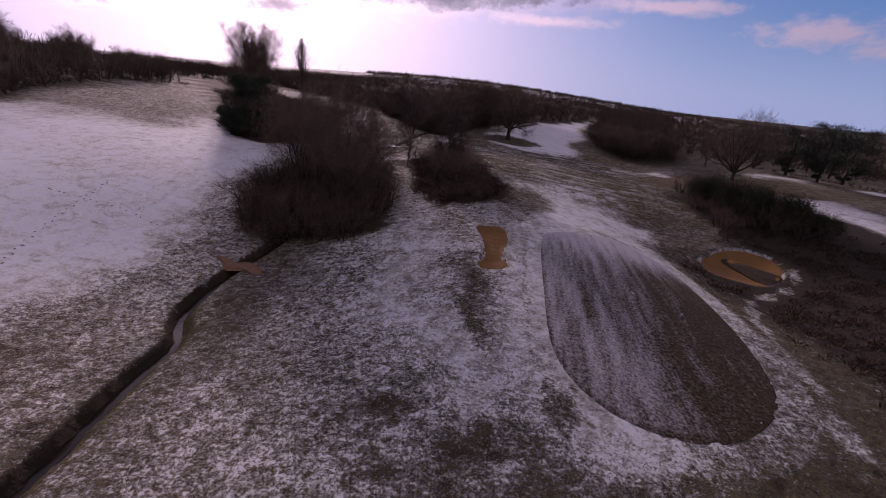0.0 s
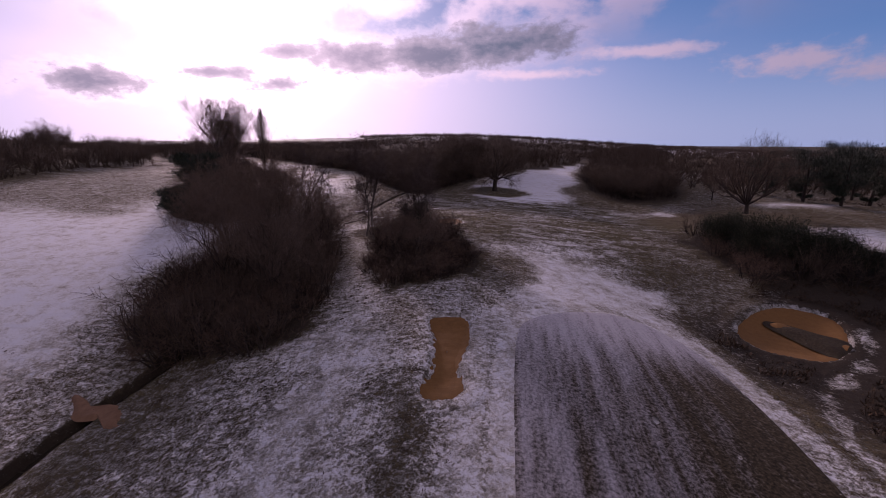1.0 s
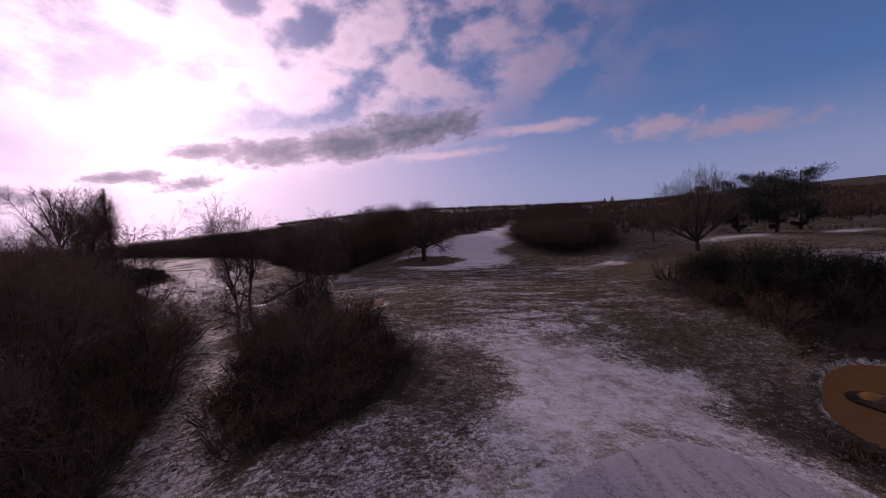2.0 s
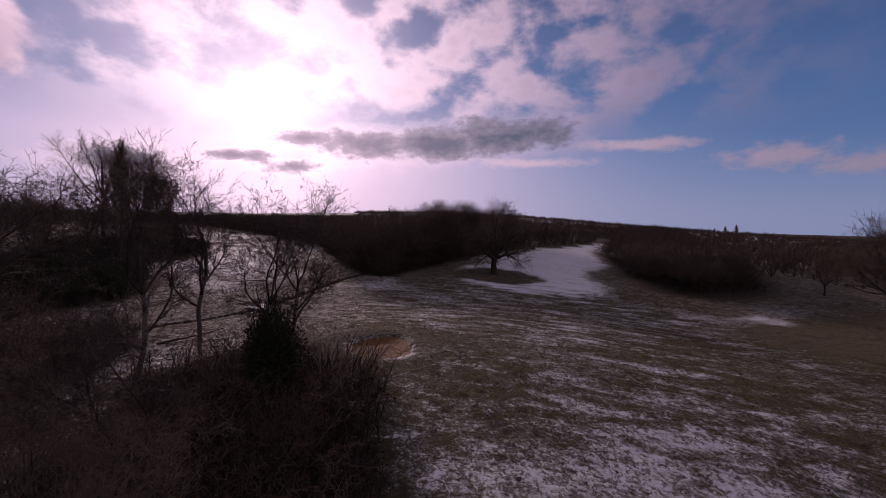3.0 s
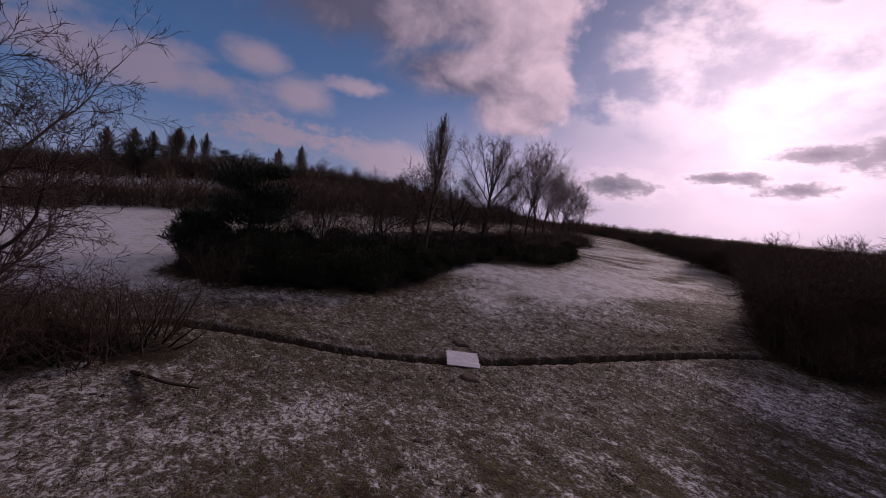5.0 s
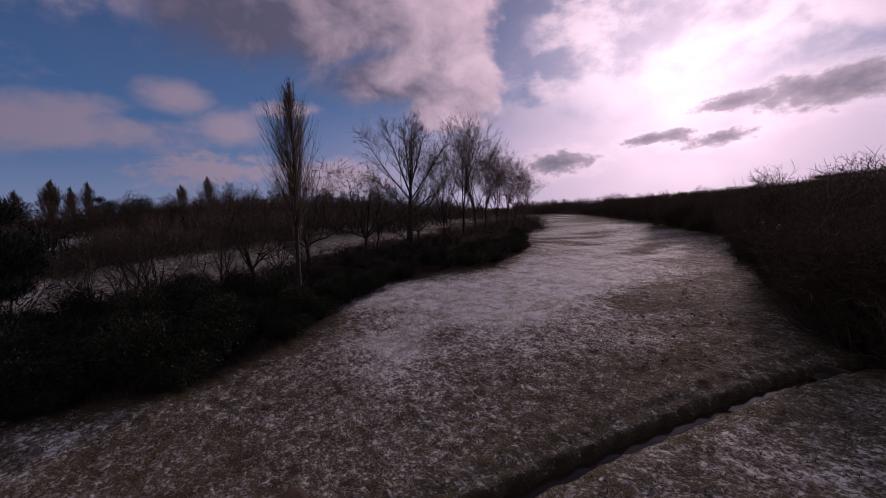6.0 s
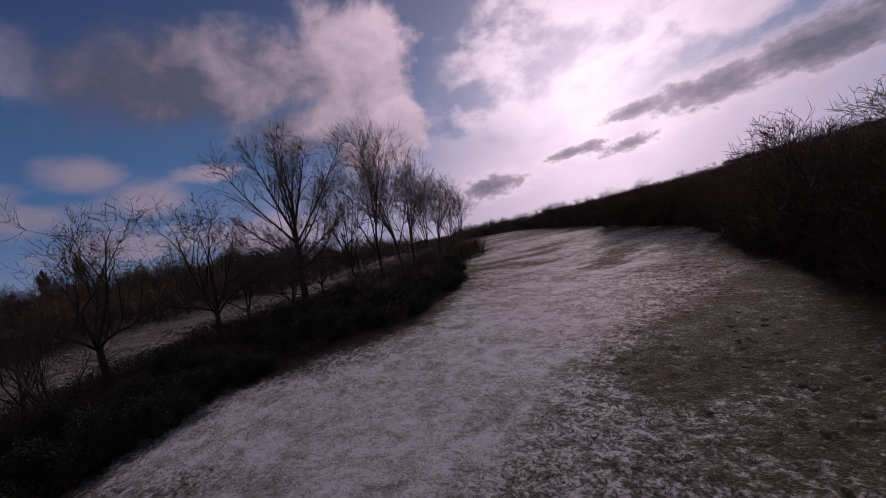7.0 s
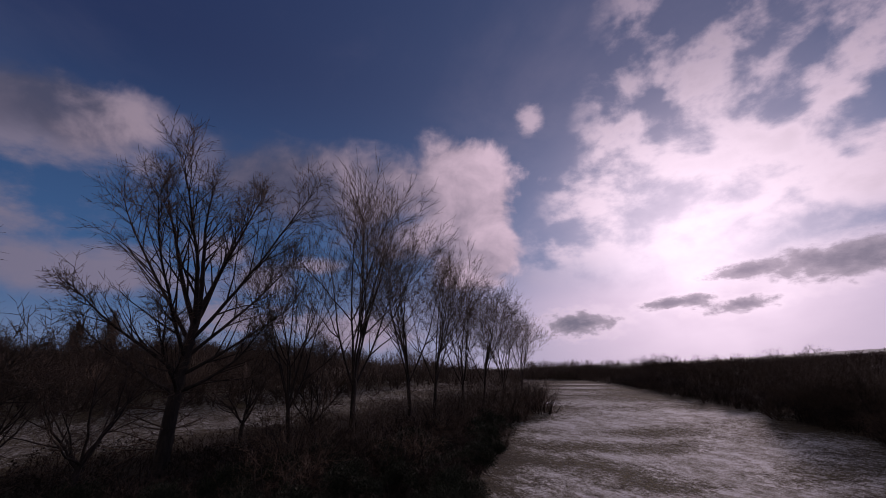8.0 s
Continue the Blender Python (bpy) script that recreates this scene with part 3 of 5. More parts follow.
def mesh_from(name, verts, faces, material, attrs=()):
    me = bpy.data.meshes.new(name)
    verts, faces = np.asarray(verts, np.float32), np.asarray(faces, np.int32)
    k = faces.shape[1]
    me.vertices.add(len(verts))
    me.vertices.foreach_set("co", verts.ravel())
    me.loops.add(faces.size)
    me.loops.foreach_set("vertex_index", faces.ravel())
    me.polygons.add(len(faces))
    me.polygons.foreach_set("loop_start", np.arange(0, faces.size, k, dtype=np.int32))
    me.update(calc_edges=True)
    for key, values in attrs:
        at = me.attributes.new(key, "FLOAT", "POINT")
        at.data.foreach_set("value", np.asarray(values, np.float32).ravel())
    me.materials.append(material)
    return me


def grid_faces(nx, ny):
    i = np.arange(ny - 1)[:, None] * nx + np.arange(nx - 1)[None]
    return np.stack([i, i + 1, i + nx + 1, i + nx], -1).reshape(-1, 4)


def smooth_shade(me):
    me.polygons.foreach_set("use_smooth", np.ones(len(me.polygons), bool))


def carve(x, y):
    """The ground with its stream bed and bunkers cut in."""
    z = land(x, y)
    d, east = banks(x, y)
    side = 0.14 * waves(x, y, 1.6, 15)
    slim = smooth(y, 60, 78)
    z = z - (0.78 - 0.22 * slim) * smooth(d, (0.62 + 0.5 * east) * (1 - 0.38 * slim) + (0.8 - 0.4 * slim) * side, 0.30 - 0.06 * slim) - 0.10 * smooth(d, 3.0, 0.9)
    z = z + 0.10 * np.exp(-((d - 1.7) / 0.5) ** 2)
    for loop, depth in zip(BUNKERS, (0.7, 0.8, 0.55)):
        box = np.hypot(x - loop[:, 0].mean(), y - loop[:, 1].mean()) < 14
        r = np.zeros(np.shape(x)) + 99
        r[box] = rim(x[box], y[box], loop)
        z = z - depth * smooth(r, 0.25, -0.7) + 0.08 * np.exp(-((r - 0.8) / 0.6) ** 2)
    return z


def ground():
    xs, ys = graded(-30, 48, 0.27, 2600), graded(9, 126, 0.27, 2600)
    x, y = np.meshgrid(xs, ys)
    z = land(x, y)
    core = (x > -34) & (x < 50) & (y > 2) & (y < 128)
    z[core] = carve(x[core], y[core])
    rng = np.random.default_rng(5)
    c, moss, mud, band = (np.zeros(x.shape) for _ in range(4))
    local = np.hypot(x, y - 120) < 420
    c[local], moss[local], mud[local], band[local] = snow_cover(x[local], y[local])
    c[~local], mud[~local] = 0.08, 0.6
    rough = rng.normal(0, 0.04, core.sum()) * (1.15 - np.clip(c[core], 0, 1))
    for loop in BUNKERS:
        away = np.hypot(x[core] - loop[:, 0].mean(), y[core] - loop[:, 1].mean())
        rough *= smooth(away, 4.5, 9.0) if len(loop) > 60 else smooth(away, 2.5, 5.0)
    z[core] += rough
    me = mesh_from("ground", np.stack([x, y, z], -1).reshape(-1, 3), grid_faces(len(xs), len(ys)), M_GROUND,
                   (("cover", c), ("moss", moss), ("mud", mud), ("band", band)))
    smooth_shade(me)
    tagged(new("ground", me), "rough winter grass half hidden under thin patchy snow", "ground", kind="structure")


ground()


def patch(name, loop, material, height, rings=14, attrs=None):
    """A sheet that fills a closed loop; height(x, y, s) gives z, s from 0 in the middle to 1 at the rim."""
    mid = loop.mean(0)
    s = np.linspace(0.02, 1, rings)
    pts = mid + (loop - mid)[None] * s[:, None, None]
    x, y = pts[..., 0], pts[..., 1]
    z = height(x, y, np.broadcast_to(s[:, None], x.shape))
    n = len(loop)
    i = np.arange(rings - 1)[:, None] * n + np.arange(n)[None]
    j = np.arange(rings - 1)[:, None] * n + (np.arange(n)[None] + 1) % n
    faces = np.stack([i, i + n, j + n, j], -1).reshape(-1, 4)
    me = mesh_from(name, np.stack([x, y, z], -1).reshape(-1, 3), faces, material, attrs(x, y, s) if attrs else ())
    smooth_shade(me)
    return new(name, me)


def green_attrs(x, y, s):
    c = 0.43 + 0.42 * smooth(y, 34, 44) - 0.40 * smooth(x - 0.25 * (y - 22), 11, 19) * smooth(y, 44, 32) + 0.06 * smooth(x, 12, 9)
    c = np.where(np.broadcast_to(s[:, None], x.shape) > 0.97, c - 0.14 * smooth(y, 40, 30), c)
    return (("cover", c),)


green = patch("putting_green", GREEN, M_GREEN, lambda x, y, s: land(x, y) + 0.05 - 0.04 * smooth(s, 0.97, 1.0), 60, green_attrs)
tagged(green, "mown putting green with streaks of thin snow", "golf green", kind="structure")


def tongue(x, y):
    """The raised tongue that runs into the far bunker."""
    d, _ = gap(x, y, curve_points([(42, 46), (40.3, 49), (38.6, 51.4)], 0.3))
    return 0.45 * smooth(d, 1.3, 0.3)


for n, (loop, depth) in enumerate(zip(BUNKERS, (0.42, 0.48, 0.34))):
    def floor_of(x, y, s, depth=depth, n=n):
        z = land(x, y) - depth + 0.22 * smooth(s, 0.55, 1.0)
        z = z + 0.02 * np.sin(x * 3.1 + y * 2.3) * np.sin(y * 4.1 - x)
        return z + (tongue(x, y) if n == 1 else 0)
    sand = patch("bunker_sand", loop, M_SAND, floor_of, 26)
    tagged(sand, "orange sand filling a bunker with snowy lips", "bunker", "bunkers", kind="structure")


TONGUE = closed([(43.2, 46.0), (40.2, 44.6), (38.9, 46.8), (38.0, 49.4), (37.2, 51.6), (37.9, 52.6), (39.6, 52.0), (41.6, 50.2), (43.4, 48.6)], 0.3)
spit = patch("bunker_tongue", TONGUE, M_GROUND, lambda x, y, s: land(x, y) + 0.16 - 0.50 * smooth(s, 0.35, 1.0), 14,
             lambda x, y, s: (("cover", 0.05 + 0 * x), ("moss", 0.3 + 0 * x), ("mud", 0.7 + 0 * x), ("band", 0 * x)))
tagged(spit, "dark low tongue running into the bunker sand", "turf", kind="structure")


def ribbon(name, line, half, z_off, material):
    t = np.gradient(line, axis=0)
    t /= np.hypot(*t.T)[:, None]
    nrm = np.stack([-t[:, 1], t[:, 0]], 1)
    cols = np.linspace(-half, half, 5)
    pts = line[:, None] + nrm[:, None] * cols[None, :, None]
    base = land(line[:, 0], line[:, 1])
    z = np.broadcast_to((base + z_off + 0.30 * smooth(line[:, 1], 60, 78))[:, None], pts.shape[:2])
    me = mesh_from(name, np.concatenate([pts, z[..., None]], -1).reshape(-1, 3), grid_faces(5, len(line)), material)
    smooth_shade(me)
    return new(name, me)


tagged(ribbon("stream_water", STREAM, 0.30, -0.80, M_WATER), "dark narrow brook running in a cut bank", "stream", kind="structure")

# the muddy crossing over the brook
MUD = closed([(-23.2, 37.6), (-21.6, 37.0), (-20.2, 36.0), (-18.0, 36.0), (-16.6, 34.9), (-15.8, 33.4), (-16.6, 33.1), (-17.8, 34.5), (-20.2, 34.7), (-22.0, 36.2)], 0.3)
crossing = patch("mud_crossing", MUD, M_MUD, lambda x, y, s: land(x, y) + 0.12 - 0.22 * smooth(s, 0.6, 1.0) + 0.03 * np.sin(x * 4) * np.sin(y * 5), 12)
tagged(crossing, "trodden reddish mud causeway across the brook", "crossing", kind="structure")


# ======== woody growth ========
class Limbs:
    """Collects tapered pieces and turns them into one mesh."""

    def __init__(self):
        self.a, self.b, self.ra, self.rb = [], [], [], []

    def add(self, a, b, ra, rb):
        self.a.append(a), self.b.append(b), self.ra.append(ra), self.rb.append(rb)

    def mesh(self, name, material, sides):
        a, b = np.array(self.a, float), np.array(self.b, float)
        ra, rb = np.array(self.ra), np.array(self.rb)
        d = b - a
        d /= np.maximum(np.linalg.norm(d, axis=1), 1e-6)[:, None]
        ref = np.where(np.abs(d[:, 2:3]) < 0.9, [[0, 0, 1.0]], [[1.0, 0, 0]])
        u = np.cross(d, ref)
        u /= np.linalg.norm(u, axis=1)[:, None]
        w = np.cross(d, u)
        ang = np.arange(sides) * 2 * math.pi / sides
        off = u[:, None] * np.cos(ang)[None, :, None] + w[:, None] * np.sin(ang)[None, :, None]
        va, vb = a[:, None] + off * ra[:, None, None], b[:, None] + off * rb[:, None, None]
        verts = np.concatenate([va, vb], 1).reshape(-1, 3)
        i = np.arange(len(a))[:, None] * 2 * sides
        k, k2 = np.arange(sides)[None], (np.arange(sides)[None] + 1) % sides
        faces = np.stack([i + k, i + k2, i + sides + k2, i + sides + k], -1).reshape(-1, 4)
        me = mesh_from(name, verts, faces, material)
        if sides > 3:
            smooth_shade(me)
        return me


def unit(v):
    return v / max(np.linalg.norm(v), 1e-9)


def shoot(rng, out, p, d, length, r0, r1, segs, bend, lift):
    """One wavering limb; returns its points and directions."""
    pts = [(p, d, r0)]
    for i in range(segs):
        d = unit(d + rng.normal(0, bend, 3) + np.array([0, 0, lift]))
        q = p + d * length / segs
        ra, rb = r0 + (r1 - r0) * i / segs, r0 + (r1 - r0) * (i + 1) / segs
        out.add(p, q, ra, rb)
        p = q
        pts.append((p, d, rb))
    return pts


def sideways(rng, d, spread):
    """A direction that leaves d by about spread degrees."""
    axis = unit(np.cross(d, rng.normal(0, 1, 3)))
    a = radians(spread + rng.normal(0, spread * 0.2))
    return unit(d * math.cos(a) + axis * math.sin(a))


def branch(rng, fine, p, d, length, r, level, spec):
    """Fine growth: recursive, down to twigs."""
    segs = spec.get("segs", 4) if level < 2 else 3
    pts = shoot(rng, fine, p, d, length, r, r * 0.35, segs, spec["bend"], spec["lift"] * (1 if level < 2 else spec["droop"]))
    if level >= spec["levels"]:
        return
    kids = spec["kids"][min(level, len(spec["kids"]) - 1)]
    for i in range(kids):
        q, e, rr = pts[1 + int(rng.random() * segs)] if i else pts[-1]
        e = sideways(rng, e, spec["spread"] * (0.55 if not i else 1))
        branch(rng, fine, q, e, length * spec["shrink"] * (0.7 + 0.6 * rng.random()), max(rr * 0.7, spec["tip"]), level + 1, spec)


def plant(name, label, category, stem, stem_mat, fine, fine_mat, sides=(6, 3), group="", extra=()):
    """A tree or bush from its woody parts."""
    thing = new(name)
    for nm, part_of, mat, n in (("stem" if category == "bush" else "trunk", stem, stem_mat, sides[0]), ("crown", fine, fine_mat, sides[1])):
        if part_of.a:
            ob = new(nm, part_of.mesh(nm, mat, n))
            ob.parent = thing
            if nm == "crown" or category == "bush":
                tagged(ob, kind="stuff")
    for nm, me in extra:
        ob = new(nm, me)
        ob.parent = thing
        if nm != "limb":
            tagged(ob, kind="stuff")
    return tagged(thing, label, category, group)


def vase_tree(seed, name, label, height, fork, limbs, spread, spec, girth=0.35, lean=0.0, bark=None, twig=None, low=0, group="", split=True):
    """A bare tree: clear trunk to the fork, then limbs that rise and divide."""
    rng = np.random.default_rng(seed)
    stem, fine, boughs = Limbs(), Limbs(), []
    d = unit(np.array([lean, lean * 0.5, 1.0]))
    base = np.array([0, 0, -0.4])
    stem.add(base, base + d * 0.9, girth * 1.5, girth * 1.05)
    trunk = shoot(rng, stem, base + d * 0.9, d, fork - 0.5, girth * 1.05, girth * 0.75, 6, 0.035, 0.02)
    top, td, tr = trunk[-1]
    for i in range(limbs):
        a = 2.4 * i + rng.random() * 0.7
        tilt = radians(spread * (0.3 + 0.7 * (i - 0.5 * rng.random()) / limbs) if i else 4)
        e = unit(np.array([math.cos(a) * math.sin(tilt), math.sin(a) * math.sin(tilt), math.cos(tilt)]))
        q = trunk[-1 - int(rng.random() * 1.9)][0] if i else top
        ln = (height - fork) * (0.82 + 0.12 * rng.random()) * (1 - 0.24 * tilt / 1.2)
        if split:
            boughs.append(Limbs())
        wood = boughs[-1] if split else stem
        main = shoot(rng, wood, q, e, ln, tr * 0.60, tr * 0.10, 8, spec["bend"] * 1.1, spec["lift"] * 1.6)
        arms = [(main, ln)]
        for j in range(3):
            k = 2 + int(rng.random() * 3.99)
            p, pd, pr = main[k]
            part_ln = ln * (1 - k / 8.0) * (0.85 + 0.2 * rng.random())
            arms.append((shoot(rng, wood, p, sideways(rng, pd, 30), part_ln, pr * 0.72, tr * 0.08, 6, spec["bend"] * 1.2, spec["lift"] * 1.8), part_ln))
        for arm, arm_ln in arms:
            count = max(3, int(spec["main"] * arm_ln / ln + 0.5))
            for j in range(count):
                p, pd, pr = arm[1 + int((0.12 + 0.88 * rng.random() ** 0.75) * (len(arm) - 1.01))]
                branch(rng, fine, p, sideways(rng, pd, spec["spread"]), ln * (0.15 + 0.17 * rng.random()), max(pr * 0.5, spec["tip"] * 1.6), 0, spec)
            branch(rng, fine, arm[-1][0], arm[-1][1], ln * 0.2, arm[-1][2], 0, spec)
    for i in range(low):
        p, pd, pr = trunk[1 + int(rng.random() * 4)]
        a = rng.random() * 2 * math.pi
        e = unit(np.array([math.cos(a), math.sin(a), 0.15 + 0.4 * rng.random()]))
        branch(rng, fine, p, e, height * (0.14 + 0.1 * rng.random()), girth * 0.16, 0, spec)
    return plant(name, label, "tree", stem, bark or M_BARK, fine, twig or M_TWIG, group=group, extra=[("limb", b.mesh("limb", bark or M_BARK, 5)) for b in boughs])


def fan_tree(seed, name, label, height, fork, spec, girth=0.36, low=10, twig=None):
    """A broad bare poplar: a stout trunk, a few strong limbs that fan out, and side branches along each."""
    rng = np.random.default_rng(seed)
    stem, fine, boughs = Limbs(), Limbs(), []
    up = np.array([0, 0, 1.0])
    stem.add(np.array([0, 0, -0.4]), np.array([0, 0, 0.5]), girth * 1.6, girth * 1.1)
    trunk = shoot(rng, stem, np.array([0, 0, 0.5]), up, fork + 2.6, girth * 1.1, girth * 0.62, 9, 0.03, 0.03)
    limbs = [(9, 4, 0.0, 1.0), (9, 17, 1.6, 0.97), (8, 20, 4.7, 0.97), (8, 27, 0.2, 0.98), (8, 30, 3.0, 0.98), (7, 36, 1.3, 0.98), (7, 40, 4.4, 0.98),
             (6, 46, 5.6, 0.76), (6, 50, 2.2, 0.76), (5, 56, 1.8, 0.50), (5, 58, 4.9, 0.50), (4, 68, 1.4, 0.38), (4, 70, 4.5, 0.38), (4, 64, 3.1, 0.40), (4, 66, 0.1, 0.40)]
    for k, tilt, az, rel in limbs:
        p, pd, pr = trunk[k]
        a, t = az + 0.2 * rng.normal(), radians(tilt)
        e = np.array([math.cos(a) * math.sin(t), math.sin(a) * math.sin(t), math.cos(t)])
        ln = (height - p[2]) * rel * (1 + 0.18 * t)
        boughs.append(Limbs())
        main = shoot(rng, boughs[-1], p, e, ln, girth * (0.44 if tilt < 30 else 0.34), 0.020, 11, 0.055, 0.020 + 0.016 * t)
        for j in range(2, 12):
            q, qd, qr = main[j]
            for _ in range(3 if j > 8 else 2 if j > 4 else 1):
                arm_ln = ln * (0.14 + 0.34 * (1 - j / 11.0) * (0.6 + 0.6 * rng.random()))
                d = unit(sideways(rng, qd, 34) + np.array([0, 0, 0.18]))
                arm = shoot(rng, boughs[-1], q, d, arm_ln, max(qr * 0.55, 0.02), 0.012, 5, 0.07, 0.04)
                for m in range(spec["main"]):
                    w, wd, wr = arm[1 + int(rng.random() * 4.99)]
                    branch(rng, fine, w, sideways(rng, wd, spec["spread"]), ln * (0.06 + 0.07 * rng.random()), max(wr * 0.6, spec["tip"] * 1.4), 0, spec)
                branch(rng, fine, arm[-1][0], arm[-1][1], ln * 0.09, 0.012, 0, spec)
    for i in range(low):
        p, pd, pr = trunk[1 + int(rng.random() * 4)]
        a = rng.random() * 2 * math.pi
        e = unit(np.array([math.cos(a), math.sin(a), -0.05 + 0.5 * rng.random()]))
        branch(rng, fine, p, e, height * (0.12 + 0.12 * rng.random()), girth * 0.13, 0, dict(spec, levels=2, kids=(5, 3)))
    return plant(name, label, "tree", stem, M_BARK, fine, twig or M_TWIG, extra=[("limb", b.mesh("limb", M_BARK, 6)) for b in boughs])


def spire_tree(seed, name, label, height, width, spec, girth=0.3, group="", low=0.20, flare=1.0):
    """A fastigiate poplar: one stem with steep branches from a clear trunk up, fullest a third of the way."""
    rng = np.random.default_rng(seed)
    stem, fine = Limbs(), Limbs()
    pts = shoot(rng, stem, np.array([0, 0, -0.4]), np.array([0, 0, 1.0]), height * 0.96, girth, 0.03, 16, 0.02, 0.02)
    for i in range(spec["main"]):
        g = 0.20 + 0.76 * (i + rng.random()) / spec["main"]
        f = low + (g - 0.20) * (0.96 - low) / 0.76
        p, pd, pr = pts[min(15, int(f * 16))]
        a = rng.random() * 2 * math.pi
        full = min(1.0, (g - 0.12) / 0.18) * (1 - max(0.0, g - 0.42) / 0.62) ** 0.8
        tilt = radians(27 - 14 * g + 12 * rng.random()) * flare
        e = np.array([math.cos(a) * math.sin(tilt), math.sin(a) * math.sin(tilt), math.cos(tilt)])
        branch(rng, fine, p, e, min(width * (0.5 + 1.25 * full) * (0.65 + 0.5 * rng.random()), height * (0.99 - f) * 0.36 + 0.4), max(pr * 0.35, spec["tip"] * 2), 0, spec)
    return plant(name, label, "tree", stem, M_BARK, fine, M_TWIG, group=group)


def birch_shape(seed, name, label, height, lean, spec, girth=0.13, group=""):
    """A birch: a white crooked stem that divides into wavering limbs under a dome of curling twigs."""
    rng = np.random.default_rng(seed)
    stem, fine, boughs = Limbs(), Limbs(), []
    d = unit(np.array([lean, lean * 0.4, 1.0]))
    pts = shoot(rng, stem, np.array([0, 0, -0.4]), d, height * 0.44, girth, girth * 0.72, 8, 0.10, 0.05)
    for i in range(6):
        p, pd, pr = pts[-1] if i < 3 else pts[4 + int(rng.random() * 4)]
        a = 2.1 * i + rng.random()
        tilt = radians((8, 26, 34, 46, 52, 40)[i] + 8 * rng.random())
        e = np.array([math.cos(a) * math.sin(tilt), math.sin(a) * math.sin(tilt), math.cos(tilt)])
        ln = height * (0.44, 0.40, 0.37, 0.33, 0.30, 0.30)[i] * (0.9 + 0.2 * rng.random())
        boughs.append(Limbs())
        limb = shoot(rng, boughs[-1], p, e, ln, pr * 0.66, 0.022, 9, 0.15, 0.05)
        for j in range(spec["main"]):
            q, qd, qr = limb[2 + int((rng.random() ** 0.8) * 7.99)]
            branch(rng, fine, q, sideways(rng, qd, spec["spread"]), ln * (0.20 + 0.20 * rng.random()), max(qr * 0.55, spec["tip"] * 1.9), 0, spec)
        branch(rng, fine, limb[-1][0], limb[-1][1], ln * 0.22, 0.018, 0, spec)
    for i in range(7):
        p, pd, pr = pts[2 + int(rng.random() * 6)]
        a = rng.random() * 2 * math.pi
        branch(rng, fine, p, unit(np.array([math.cos(a), math.sin(a), 0.1 + 0.4 * rng.random()])), height * (0.14 + 0.10 * rng.random()), 0.022, 0, spec)
    return plant(name, label, "tree", stem, M_BIRCH, fine, M_BIRCH_TWIG, group=group, extra=[("limb", b.mesh("limb", M_BARK, 5)) for b in boughs])


def thicket_bush(seed, name, label, height, width, stems, spec, twig=None, group=""):
    """A bare many-stemmed bush."""
    rng = np.random.default_rng(seed)
    stem, fine = Limbs(), Limbs()
    for i in range(stems):
        a, rr = rng.random() * 2 * math.pi, width * 0.30 * math.sqrt(rng.random())
        base = np.array([math.cos(a) * rr, math.sin(a) * rr, -0.3])
        tilt = radians(8 + 48 * rng.random() * (0.4 + rr / width * 2))
        e = np.array([math.cos(a) * math.sin(tilt), math.sin(a) * math.sin(tilt), math.cos(tilt)])
        ln = height * (0.55 + 0.4 * rng.random())
        pts = shoot(rng, stem, base, e, ln * 0.8, 0.05 + 0.006 * height, 0.02, 5, 0.10, 0.03)
        for j in range(spec["main"]):
            p, pd, pr = pts[1 + int(rng.random() * 5)]
            branch(rng, fine, p, sideways(rng, pd, spec["spread"]), ln * (0.25 + 0.25 * rng.random()), max(pr * 0.5, spec["tip"]), 0, spec)
    return plant(name, label, "bush", stem, M_BARK, fine, twig or M_TWIG, sides=(4, 3), group=group)


def leaf_mesh(name, centres, normals, size, rng, material, slim_f=0.32):
    """Small folded leaves, two triangles each, scattered round the given points."""
    n = len(centres)
    d = normals + rng.normal(0, 0.6, (n, 3))
    d /= np.linalg.norm(d, axis=1)[:, None]
    u = np.cross(d, rng.normal(0, 1, (n, 3)))
    u /= np.linalg.norm(u, axis=1)[:, None]
    s = (size * (0.6 + 0.8 * rng.random(n)))[:, None]
    w = np.cross(d, u)
    verts = np.stack([centres, centres + d * s + u * s * slim_f, centres + d * s * 1.9 + w * s * 0.2, centres + d * s - u * s * slim_f], 1).reshape(-1, 3)
    i = np.arange(n)[:, None] * 4
    return mesh_from(name, verts, np.concatenate([i, i + 1, i + 2, i + 3], 1), material)


